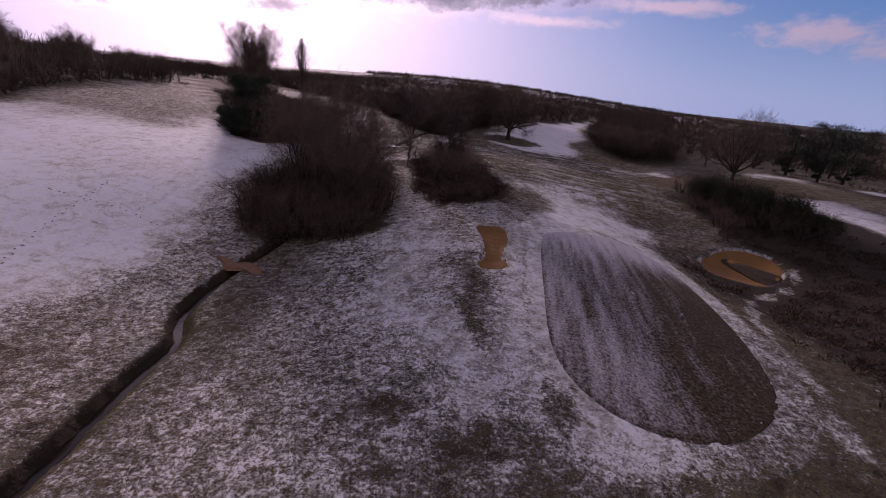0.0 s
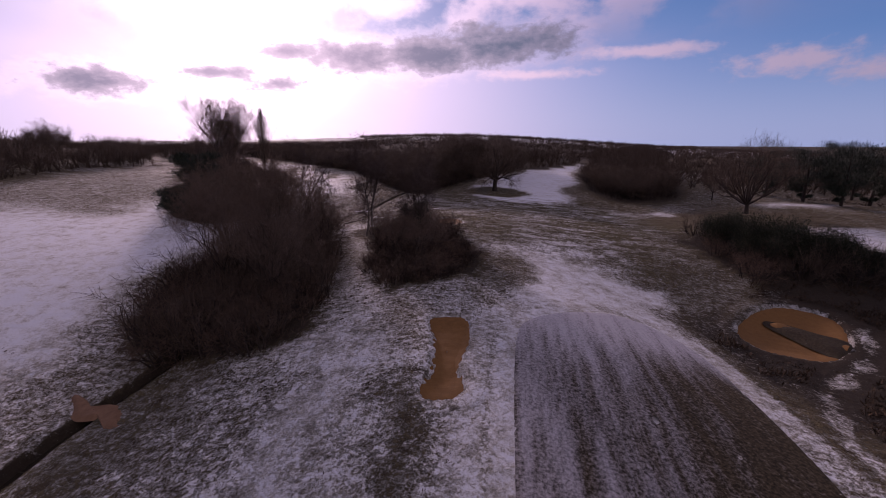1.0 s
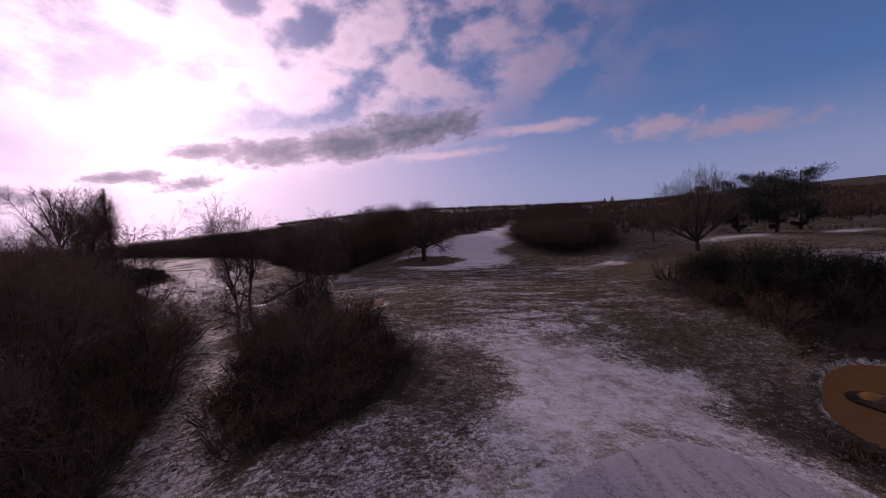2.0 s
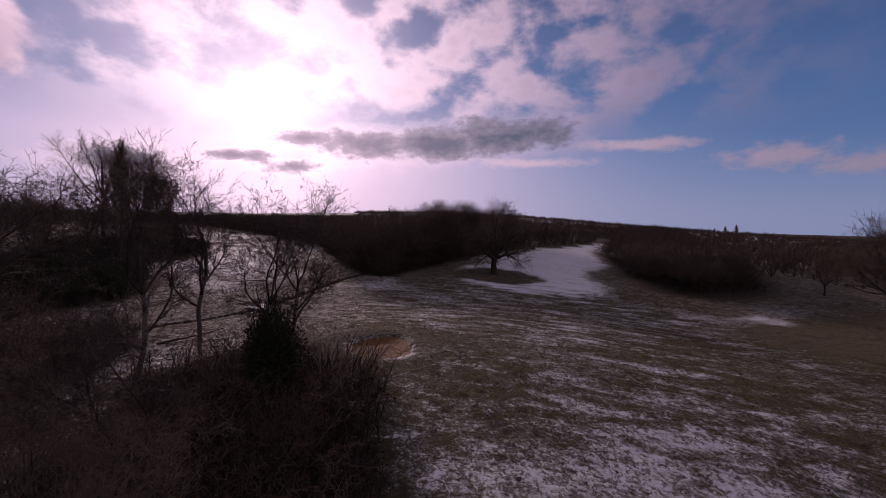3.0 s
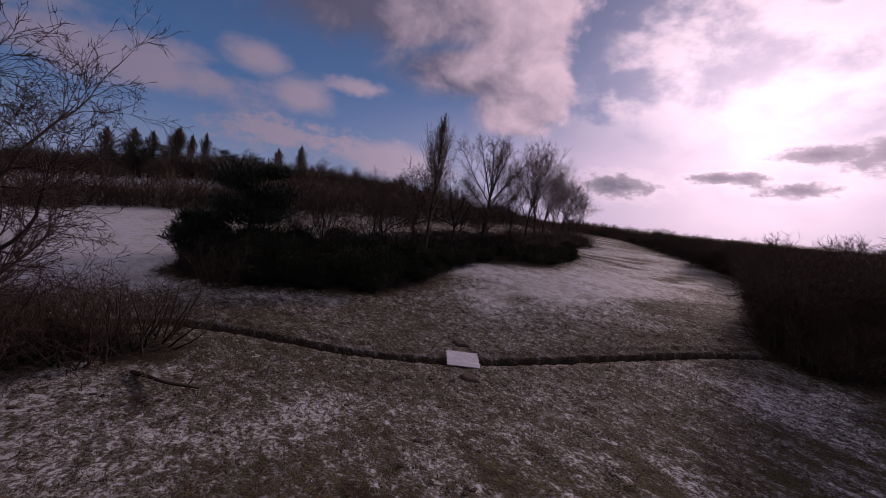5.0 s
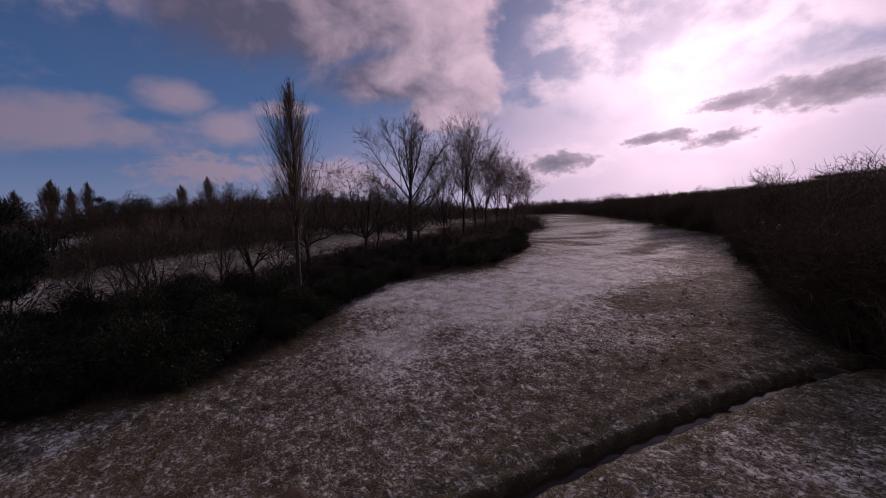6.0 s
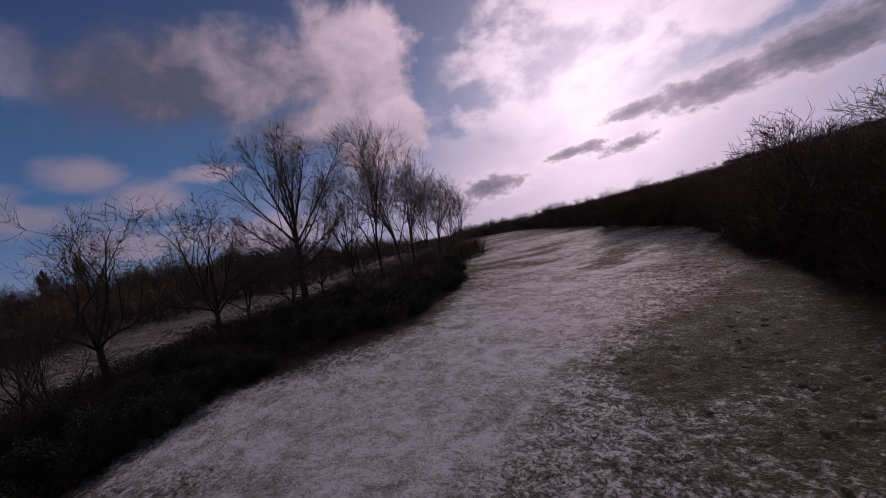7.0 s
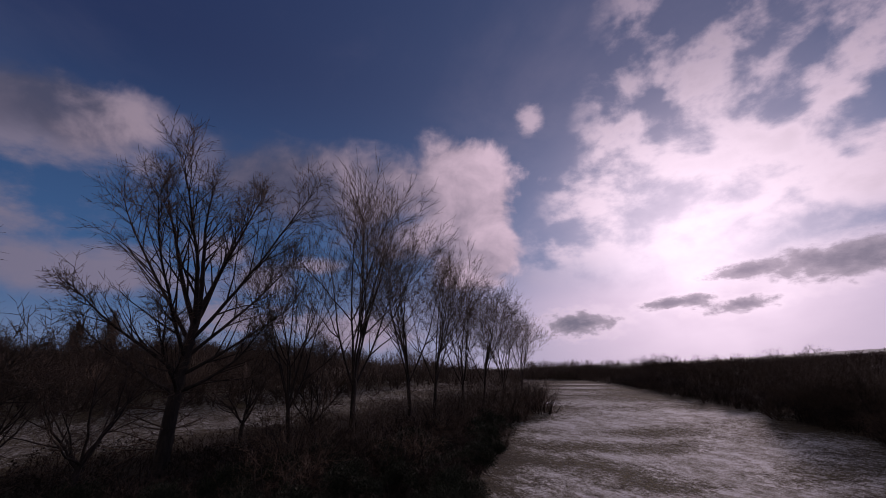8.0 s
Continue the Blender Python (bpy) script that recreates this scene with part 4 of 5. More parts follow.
def evergreen_bush(seed, name, label, rx, ry, height, count, material, size=0.16, lumps=14):
    """An uneven mound of leafy boughs on real stems."""
    rng = np.random.default_rng(seed)
    stem, fine = Limbs(), Limbs()
    cen, nor = [], []
    for i in range(lumps):
        a, rr = rng.random() * 2 * math.pi, math.sqrt(rng.random()) * 0.75
        h = height * (1 - 0.62 * rr * rr) * (0.55 + 0.45 * rng.random())
        top = np.array([math.cos(a) * rr * rx, math.sin(a) * rr * ry, h * 0.72])
        base = np.array([top[0] * 0.5, top[1] * 0.5, -0.3])
        shoot(rng, stem, base, unit(top - base), np.linalg.norm(top - base), 0.09, 0.03, 4, 0.04, 0.0)
        k = count // lumps
        v = rng.normal(0, 1, (k, 3))
        v /= np.linalg.norm(v, axis=1)[:, None]
        rad = (rng.random(k) ** 0.4)[:, None]
        r3 = np.array([rx * 0.36, ry * 0.36, h * 0.42])
        c = top + v * rad * r3 * (1 + 0.35 * np.sin(v[:, :1] * 7 + i) * np.sin(v[:, 1:2] * 6))
        c[:, 2] = np.maximum(c[:, 2], 0.05)
        cen.append(c), nor.append(unit(np.array([0, 0, 0.5])) * 0.6 + v)
        for j in range(10):
            q = c[int(rng.random() * k)]
            fine.add(top, q, 0.02, 0.008)
    leaves = leaf_mesh("foliage", np.concatenate(cen), np.concatenate(nor), size, rng, material)
    return plant(name, label, "bush", stem, M_BARK, fine, M_TWIG, sides=(4, 3), extra=(("foliage", leaves),))


def pine_tree(seed, name, label, height, spread, count):
    """A dark pine: bare lower trunk, flat plates of needles above."""
    rng = np.random.default_rng(seed)
    stem, fine = Limbs(), Limbs()
    pts = shoot(rng, stem, np.array([0, 0, -0.4]), np.array([0, 0, 1.0]), height * 0.92, height * 0.028, 0.05, 10, 0.03, 0.03)
    cen, nor = [], []
    plates = 26
    for i in range(plates):
        f = 0.12 + 0.88 * (i + rng.random()) / plates
        p, pd, pr = pts[min(10, int(f * 10))]
        a = rng.random() * 2 * math.pi
        reach = spread * (0.35 + 0.65 * math.sin(min(1, (f - 0.2) * 1.1) * math.pi)) * (0.6 + 0.4 * rng.random())
        e = unit(np.array([math.cos(a), math.sin(a), 0.25]))
        b = shoot(rng, fine, p, e, reach, max(pr * 0.4, 0.03), 0.015, 4, 0.08, 0.04)
        for q, qd, _ in b[2:]:
            k = count // (plates * 3)
            v = rng.normal(0, 1, (k, 3)) * np.array([0.34, 0.34, 0.15]) * reach * 0.75
            cen.append(q + v), nor.append(np.array([0, 0, 0.8]) + unit(qd) * 0.6 + 0 * v)
    leaves = leaf_mesh("foliage", np.concatenate(cen), np.concatenate(nor), 0.30, rng, M_PINE, 0.13)
    return plant(name, label, "tree", stem, M_BARK, fine, M_TWIG, extra=(("foliage", leaves),))


def height_at(x, y):
    return float(land(x, y))


def stand(ob, x, y, turn=0.0, size=1.0, sink=0.0):
    """Puts a first plant in its place."""
    ob.matrix_basis = pose(x, y, height_at(x, y) - sink, 0, 0, turn) @ Matrix.Diagonal((size, size, size, 1))
    return ob


def more(ob, x, y, turn, size=1.0, tall=1.0):
    """Another of the same kind elsewhere."""
    made = copy_thing(ob, pose(x, y, height_at(x, y), 0, 0, turn))
    made.scale = (size, size, size * tall)
    return made


OPEN = dict(bend=0.075, lift=0.045, droop=1.3, levels=2, kids=(5, 4), spread=38, shrink=0.58, tip=0.010, main=9)
DENSE = dict(bend=0.12, lift=0.03, droop=0.5, levels=1, kids=(6,), spread=46, shrink=0.62, tip=0.015, main=4)
BIRCHY = dict(bend=0.14, lift=0.03, droop=-1.1, levels=3, kids=(5, 4, 3), spread=40, shrink=0.52, tip=0.010, main=17, segs=5)
OAKY = dict(bend=0.14, lift=0.03, droop=0.7, levels=2, kids=(5, 4), spread=50, shrink=0.6, tip=0.012, main=8)
STEEP = dict(bend=0.05, lift=0.12, droop=1.0, levels=2, kids=(5, 3), spread=17, shrink=0.58, tip=0.009, main=135)

# ---- the strip of trees beside the first fairway ----
big = stand(fan_tree(11, "tree", "tall bare poplar with a spreading fan-shaped crown", 18.6, 6.6, dict(OPEN, main=5, levels=1, kids=(5,), spread=42, lift=0.02, bend=0.09, tip=0.013), 0.40, low=16, twig=M_TWIG_RED), -60.5, 126.2, -8)
spire = stand(spire_tree(12, "poplar_tree", "tall narrow bare poplar with upswept branches", 20.2, 2.0, dict(STEEP, tip=0.011, main=160, kids=(5, 3), spread=20), 0.22, low=0.36, flare=0.9), -36.7, 102.2)
slim = stand(vase_tree(13, "tree", "tall bare tree with steep upright limbs", 20.0, 5.5, 7, 27, dict(OPEN, main=8, spread=36, kids=(4, 4), tip=0.015), 0.24, low=10, group="row of bare poplars"), -62.5, 138.5)
small = stand(vase_tree(14, "tree", "small bare tree with crooked low branches", 10.0, 2.4, 7, 66, dict(OAKY, main=5, kids=(4, 4)), 0.20, low=5, group="small bare trees"), -56.0, 123.0, 0, 0.8)
small_b = stand(vase_tree(15, "tree", "small bare forked tree", 8.8, 1.8, 6, 60, dict(OAKY, main=5, kids=(4, 4), bend=0.11), 0.17, low=5, group="small bare trees"), -45.0, 105.0, 0, 0.7)
for x, y, a, s, t in ((-69.5, 147, 200, 0.98, 1.0), (-72, 151.5, 10, 0.88, 1.0), (-74, 156.5, 140, 0.82, 1.0),
                      (-75.5, 161, 30, 0.78, 1.0), (-78, 167, 260, 0.70, 1.0), (-81, 172.5, 120, 0.64, 1.0), (-61, 133.5, 300, 0.66, 1.1)):
    more(slim, x, y, a, s, t)
for x, y, a, s in ((-52.5, 107.6, 60, 1.32), (-47.5, 100.5, 190, 1.12), (-42.5, 97, 20, 0.85), (-53.5, 115.4, 250, 1.28),
                   (-39.5, 91, 75, 0.8), (-66, 131, 10, 0.9), (-41, 84.5, 160, 0.75)):
    more(small, x, y, a, s)
for x, y, a, s in ((-57.5, 119, 170, 0.9), (-46, 92, 100, 0.95), (-49.5, 103.5, 300, 0.8), (-43.5, 88.5, 15, 0.8), (-65, 136, 60, 1.0)):
    more(small_b, x, y, a, s)

scrub = stand(thicket_bush(21, "bush", "dense bare brown scrub bush", 4.6, 5.6, 26, DENSE, group="scrub under the trees"), -31.5, 81)
scrub_b = stand(thicket_bush(22, "bush", "low tangled bare bramble bush", 3.2, 5.0, 28, dict(DENSE, bend=0.2, spread=58), M_TWIG_RED, "scrub under the trees"), -33.5, 87)
rng = np.random.default_rng(77)
for x, y in ((-62.5, 138.5), (-69.5, 147), (-72, 151.5), (-74, 156.5), (-75.5, 161), (-78, 167), (-81, 172.5), (-61, 133.5)):
    for side in (-1.6, 1.4, 3.6, 6.0):
        more((scrub, scrub_b)[side > 4], x + side + rng.normal(0, 0.6), y + rng.normal(0, 1.6), rng.random() * 360, 0.72 + 0.36 * rng.random())


def fill(poly, spacing, count, seed):
    """Random places inside an outline, kept apart."""
    r = np.random.default_rng(seed)
    p = np.array(poly, float)
    lo, hi = p.min(0), p.max(0)
    out, tries = [], 0
    while len(out) < count and tries < 40000:
        tries += 1
        q = lo + (hi - lo) * r.random(2)
        if inside(np.array([q[0]]), np.array([q[1]]), p)[0] and all((q[0] - a) ** 2 + (q[1] - b) ** 2 > spacing ** 2 for a, b in out):
            out.append((float(q[0]), float(q[1])))
    return out


for x, y in fill([p for p in WOOD_LEFT if p[1] < 165 and p[0] > -86], 2.5, 190, 3)[:110]:
    ob = (scrub, scrub_b)[rng.random() < 0.5]
    if (y > 98 and x + 0.45 * y < -1 and y < 132 or y < 100) and rng.random() < 0.75:
        continue
    made = more(ob, x, y, rng.random() * 360, (0.66 + 0.42 * rng.random()) * (1.25 - 0.60 * float(smooth(y, 94, 110))))
    made.scale.z *= (1 - 0.35 * float(smooth(y, 92, 108))) * (0.6 + 0.4 * float(smooth(x + 0.45 * y, -8, 2)))

clump = stand(evergreen_bush(23, "holly_bush", "dense dark evergreen scrub at the foot of the trees", 3.0, 2.8, 4.2, 15000, M_HOLLY, 0.10, 14), -33.0, 82.5)
for x, y, a, sz in ((-36.0, 81.0, 40, 1.0), (-32.2, 87.0, 110, 1.05), (-36.5, 86.0, 200, 1.15), (-31.6, 91.5, 260, 1.0), (-35.5, 91.0, 310, 1.15), (-39.5, 87.5, 20, 1.1),
                    (-32.5, 96.0, 75, 0.9), (-36.5, 96.5, 150, 1.05), (-40.5, 93.5, 230, 1.1), (-35.6, 101.0, 280, 0.8), (-39.5, 101.0, 330, 0.9), (-43.0, 98.0, 15, 0.9),
                    (-38.8, 107.0, 95, 0.6), (-42.0, 106.0, 170, 0.65), (-43.4, 113.0, 60, 0.5), (-44.6, 121.0, 240, 0.55), (-46.5, 128.0, 140, 0.6)):
    more(clump, x, y, a, sz, 0.95)
for x, y in fill([p for p in WOOD_LEFT if p[1] < 165 and p[0] > -80], 2.7, 130, 12):
    if y > 96 and x + 0.45 * y < 2:
        continue
    more(clump, x, y, rng.random() * 360, (0.60 + 0.22 * rng.random()) * (1 - 0.2 * float(smooth(y, 108, 120))), 0.75)
dark_pine = stand(pine_tree(31, "pine_tree", "dark green pine with flat tiers of needles", 11.6, 4.0, 20000), -39.4, 82.8)
pine_b = stand(pine_tree(32, "pine_tree", "small dark spreading pine beside a snowy field", 5.2, 2.9, 15000), -40.6, 78.4)


def undergrowth(label, poly, seed, per_metre, tall):
    """A tangle of arching bramble canes."""
    r = np.random.default_rng(seed)
    p = np.array(poly, float)
    lo, hi = p.min(0), p.max(0)
    n = int(per_metre * (hi[0] - lo[0]) * (hi[1] - lo[1]))
    q = lo + (hi - lo) * r.random((n, 2))
    q = q[inside(q[:, 0], q[:, 1], p)]
    n = len(q)
    h = tall * (0.5 + 0.6 * r.random(n)) * (0.85 + 0.45 * waves(q[:, 0], q[:, 1], 3.0, seed))
    h = np.maximum(h, 0.25)
    a = r.random(n) * 2 * math.pi
    d = np.stack([np.cos(a), np.sin(a)], 1) * h[:, None] * (0.5 + 0.7 * r.random(n))[:, None]
    z = land(q[:, 0], q[:, 1])
    out = Limbs()
    pts = [np.concatenate([q + d * f, (z + h * g)[:, None]], 1) for f, g in ((0, -0.1), (0.25, 0.72), (0.7, 1.0), (1.3, 0.62))]
    pts[3][:, :2] += r.normal(0, 0.12, (n, 2))
    legs = list(zip(pts, pts[1:], (0.022, 0.018, 0.013), (0.018, 0.013, 0.006)))
    for i in range(2):
        s, e = pts[1 + i], pts[1 + i] + r.normal(0, 0.33, (n, 3)) * h[:, None] * [1, 1, 0.6]
        legs.append((s, e, 0.012, 0.005))
    out.a, out.b = np.concatenate([g[0] for g in legs]), np.concatenate([g[1] for g in legs])
    out.ra, out.rb = np.concatenate([np.full(n, g[2]) for g in legs]), np.concatenate([np.full(n, g[3]) for g in legs])
    thing = tagged(new("brambles", out.mesh("brambles", M_BRAMBLE, 3)), label, "brambles", kind="stuff")
    pick = r.integers(0, n, int(n * 1.5))
    spot = pts[2][pick] + (pts[1][pick] - pts[2][pick]) * r.random((len(pick), 1)) + r.normal(0, 0.12, (len(pick), 3))
    leaves = new("foliage", leaf_mesh("foliage", spot, np.tile([0, 0, 0.7], (len(pick), 1)), 0.085, r, M_BRAMBLE_LEAF, 0.5))
    leaves.parent = thing
    tagged(leaves, kind="stuff")
    return thing


undergrowth("dark tangle of dead brambles under the row of trees", [p for p in WOOD_LEFT if p[1] < 165 and p[0] > -73], 61, 4.5, 1.2)
undergrowth("dark brambles under the birches", THICKET_B, 62, 13.0, 1.0)
undergrowth("dark brambles under the alders by the brook", THICKET_A, 64, 7.0, 1.1)

# ---- birch thicket by the flight line ----
birch = stand(birch_shape(41, "birch_tree", "white-barked birch with fine drooping bare twigs", 13.8, 0.05, BIRCHY, 0.17, "birches"), -7.8, 74.7, 40)
birch_b = stand(birch_shape(42, "birch_tree", "slender leaning birch with a white trunk", 13.0, 0.12, BIRCHY, 0.15, "birches"), -7.2, 68.0, 120)
for ob, x, y, a, s in ((birch_b, -0.9, 72.3, 10, 0.86), (birch, -0.3, 69.0, 200, 0.76), (birch, -14.0, 67.5, 300, 1.0), (birch, 0.7, 57.5, 120, 0.58)):
    more(ob, x, y, a, s)
ivy = stand(evergreen_bush(43, "bush", "dark ivy-clad stump under the birches", 1.4, 1.4, 5.2, 9000, M_HOLLY, 0.10), 0.6, 67.2)
for x, y, a, s in ((-2.4, 73.6, 120, 0.7),):
    more(ivy, x, y, a, s)
for x, y in fill(THICKET_B, 2.2, 30, 5):
    ob = (scrub, scrub_b)[rng.random() < 0.6]
    made = more(ob, x, y, rng.random() * 360, 0.62 + 0.34 * rng.random())
    made.scale.z *= 0.85

# ---- thicket along the brook ----
alder = stand(vase_tree(51, "tree", "bare dense-twigged alder growing by the brook", 11.5, 2.2, 8, 60, dict(DENSE, levels=2, kids=(6, 5), main=10, tip=0.010, shrink=0.58), 0.17, twig=M_ALDER, low=8, group="brookside trees"), -13.5, 54.0)
for x, y, a, s in ((-16.5, 60, 100, 1.08), (-12, 47.5, 210, 0.8), (-19, 52, 320, 0.95), (-20.5, 65.5, 160, 0.98), (-11, 60.5, 260, 0.72), (-21.5, 58, 30, 1.05)):
    more(alder, x, y, a, s)
for x, y in fill(THICKET_A, 2.0, 72, 6):
    ob = (scrub, scrub_b)[rng.random() < 0.4]
    more(ob, x, y, rng.random() * 360, 0.75 + 0.45 * rng.random())

for x, y, a, s in ((1.6, 55.0, 10, 0.52), (-1.8, 57.5, 140, 0.50)):
    more(alder, x, y, a, s)

# ---- lone oak on its bare oval ----
oak = stand(vase_tree(61, "oak_tree", "lone spreading bare oak on a snowless oval of grass", 7.6, 1.9, 11, 84, dict(OAKY, main=8, lift=0.0), 0.36, low=3), 16.8, 133.0, 0, 1.85)

# ---- evergreen clump and trees beyond the second bunker ----
gorse = stand(evergreen_bush(71, "bush", "large dark evergreen bush", 5.2, 4.6, 7.2, 30000, M_HOLLY, 0.105, 22), 48.0, 66.0)
more(gorse, 52.5, 63.5, 130, 0.85)
more(gorse, 45.5, 72.5, 250, 0.85)
more(gorse, 56.5, 60.5, 60, 0.55)
for x, y in fill(THICKET_R, 3.0, 16, 8):
    more((scrub, scrub_b)[rng.random() < 0.4], x, y, rng.random() * 360, 0.8 + 0.4 * rng.random())
round_tree = stand(vase_tree(72, "tree", "bare tree with a broad domed crown of fine twigs", 15.8, 2.2, 15, 82, dict(OPEN, main=6, lift=0.06, tip=0.014), 0.45), 68.8, 102.5)
more(small, 71.5, 119.5, 30, 0.75)
far_pine = stand(pine_tree(73, "pine_tree", "broad dark umbrella pine at a field edge", 14.0, 6.0, 9000), 92.5, 117)
for x, y, a, s in ((96.5, 111, 80, 1.0), (104, 112, 170, 1.1), (88, 124, 260, 0.9), (114, 133, 40, 1.1), (108, 121, 310, 1.0)):
    more(far_pine, x, y, a, s)


def bracken(seed, count):
    """Dead bracken over the rough slope beyond the green."""
    r = np.random.default_rng(seed)
    x, y = 27 + 40 * r.random(count * 3), 8 + 54 * r.random(count * 3)
    ok = (gap(x, y, TRAIL)[0] > 1.6) & (rim(x, y, GREEN[::2]) > 4.0) & (rim(x, y, BUNKERS[1][::2]) > 1.6) & (x - 27.5 - 14 * smooth(y, 43, 62) > 0)
    clump = waves(x, y, 3.2, 21) + 0.8 * waves(x, y, 1.1, 22) + smooth(x, 27, 33) + smooth(x, 66, 58) + smooth(y, 8, 14) + smooth(y, 61, 55)
    ok &= clump + r.normal(0, 0.35, len(x)) > 3.9
    x, y = x[ok][:count], y[ok][:count]
    c = np.stack([x, y, land(x, y) - 0.03], 1)
    n = np.stack([r.normal(0, 0.5, len(x)), r.normal(0, 0.5, len(x)), np.full(len(x), 0.8)], 1)
    ob = new("bracken", leaf_mesh("bracken", c, n, 0.22, r, M_BRACKEN, 0.2))
    tagged(ob, "dead brown bracken over the rough slope", "bracken", kind="stuff")


bracken(63, 26000)


def tufts(seed, count):
    """Tussocks of dead grass that stand out of the snow."""
    r = np.random.default_rng(seed)
    x, y = -28 + 66 * r.random(count), 9 + 112 * r.random(count)
    c = snow_cover(x, y)[0]
    sea = waves(x, y, 1.6, 41) + 0.7 * waves(x, y, 0.7, 42)
    keep = (rim(x, y, GREEN[::2]) > 1.5) & (gap(x, y, STREAM[::2])[0] > 0.9) & (sea * 0.30 + r.random(len(x)) > 0.55 + 0.9 * np.maximum(c - 0.42, 0)) & (c < 0.72)
    for loop in BUNKERS:
        keep &= rim(x, y, loop[::2]) > 0.5
    x, y = x[keep], y[keep]
    k = 5
    bx, by = np.repeat(x, k) + r.normal(0, 0.07, len(x) * k), np.repeat(y, k) + r.normal(0, 0.07, len(x) * k)
    cen = np.stack([bx, by, carve(bx, by) - 0.02], 1)
    nor = np.stack([r.normal(0.25, 0.5, len(bx)), r.normal(-0.1, 0.5, len(bx)), np.full(len(bx), 0.9)], 1)
    ob = new("grass_tufts", leaf_mesh("grass_tufts", cen, nor, 0.075, r, M_STRAW, 0.14))
    tagged(ob, "tussocks of dead brown grass poking through the snow", "grass", kind="stuff")


tufts(65, 60000)


def hoof_marks(name, label, spots, size, seed, sink=0.0):
    """Trodden holes in the snow, down to dark earth, each with a thrown-up rim."""
    r = np.random.default_rng(seed)
    v, f = [], []
    for x, y in spots:
        a, n = r.random() * 6.3, 8
        sx, sy = size * (0.7 + 0.6 * r.random()), size * (0.5 + 0.4 * r.random())
        base = len(v)
        for rad, dz in ((0.45, 0.012), (1.0, 0.035), (1.25, -0.03)):
            for t in np.linspace(0, 2 * math.pi, n, endpoint=False):
                q = rad * (1 + 0.15 * r.normal())
                u, w = q * sx * math.cos(t), q * sy * math.sin(t)
                gx, gy = x + u * math.cos(a) - w * math.sin(a), y + u * math.sin(a) + w * math.cos(a)
                v.append((gx, gy, float(land(gx, gy)) + dz + sink))
        for ring in range(2):
            for i in range(n):
                j = (i + 1) % n
                f.append((base + ring * n + i, base + ring * n + n + i, base + ring * n + n + j, base + ring * n + j))
        f.append((base, base + 2, base + 4, base + 6))
    ob = new(name, mesh_from(name, v, f, M_EARTH))
    tagged(ob, label, "tracks", kind="stuff")


r_marks = np.random.default_rng(67)
path_a = curve_points([(-6, 44), (-3.5, 50), (-6, 57), (-9, 66), (-10.5, 76), (-11.5, 86), (-11, 92)], 0.55)
path_b = curve_points([(1, 44.5), (4, 46.5), (8, 47.5), (9.5, 56), (9, 66)], 0.9)
path_c = curve_points([(-10.8, 92.6), (-4, 90), (0, 84), (3, 80)], 0.6)
path_d = curve_points([(-13, 114), (-16, 121), (-20, 132), (-25, 144)], 0.7)
marks = [(p[0] + r_marks.normal(0, 1.5), p[1] + r_marks.normal(0, 1.3)) for line in (path_a, path_a, path_b, path_c, path_c, path_d, path_d) for p in line]
hoof_marks("hoof_marks", "dark trodden marks in the snowy grass", [m for i, m in enumerate(marks) if i % 5 < 3], 0.125, 68, 0.0)
walked = [(p[0] + 0.12 * (-1) ** i, p[1]) for line in ([(-33, 18), (-35, 26), (-38.5, 36), (-41, 48)], [(-31, 41), (-36, 42.5), (-44, 43)]) for i, p in enumerate(curve_points(line, 0.75))]
hoof_marks("footprints", "line of footprints across the snowy field", walked, 0.10, 69, -0.012)


def fallen_limb(seed, x, y, turn, length, girth, material, label):
    """A dead branch lying on the ground with a few side shoots."""
    rng = np.random.default_rng(seed)
    stem, fine = Limbs(), Limbs()
    pts = shoot(rng, stem, np.array([0, 0, girth * 0.5]), unit(np.array([1.0, 0, 0.10])), length, girth, girth * 0.3, 8, 0.07, 0.0)
    for p, d, pr in pts[2:]:
        branch(rng, fine, p, sideways(rng, d, 42), length * 0.22, pr * 0.6, 1, OAKY)
    thing = plant("fallen_branch", label, "branch", stem, material, fine, M_TWIG)
    return stand(thing, x, y, turn)


fallen_limb(81, -5.6, 68.0, 20, 3.4, 0.11, M_BIRCH, "pale fallen birch limb lying in the scrub")
fallen_limb(82, -2.6, 68.2, 150, 2.6, 0.09, M_BIRCH, "pale fallen birch limb lying in the scrub")
fallen_limb(83, -13.0, 77.5, 40, 4.6, 0.10, M_BARK, "bare fallen branch lying near the brook")

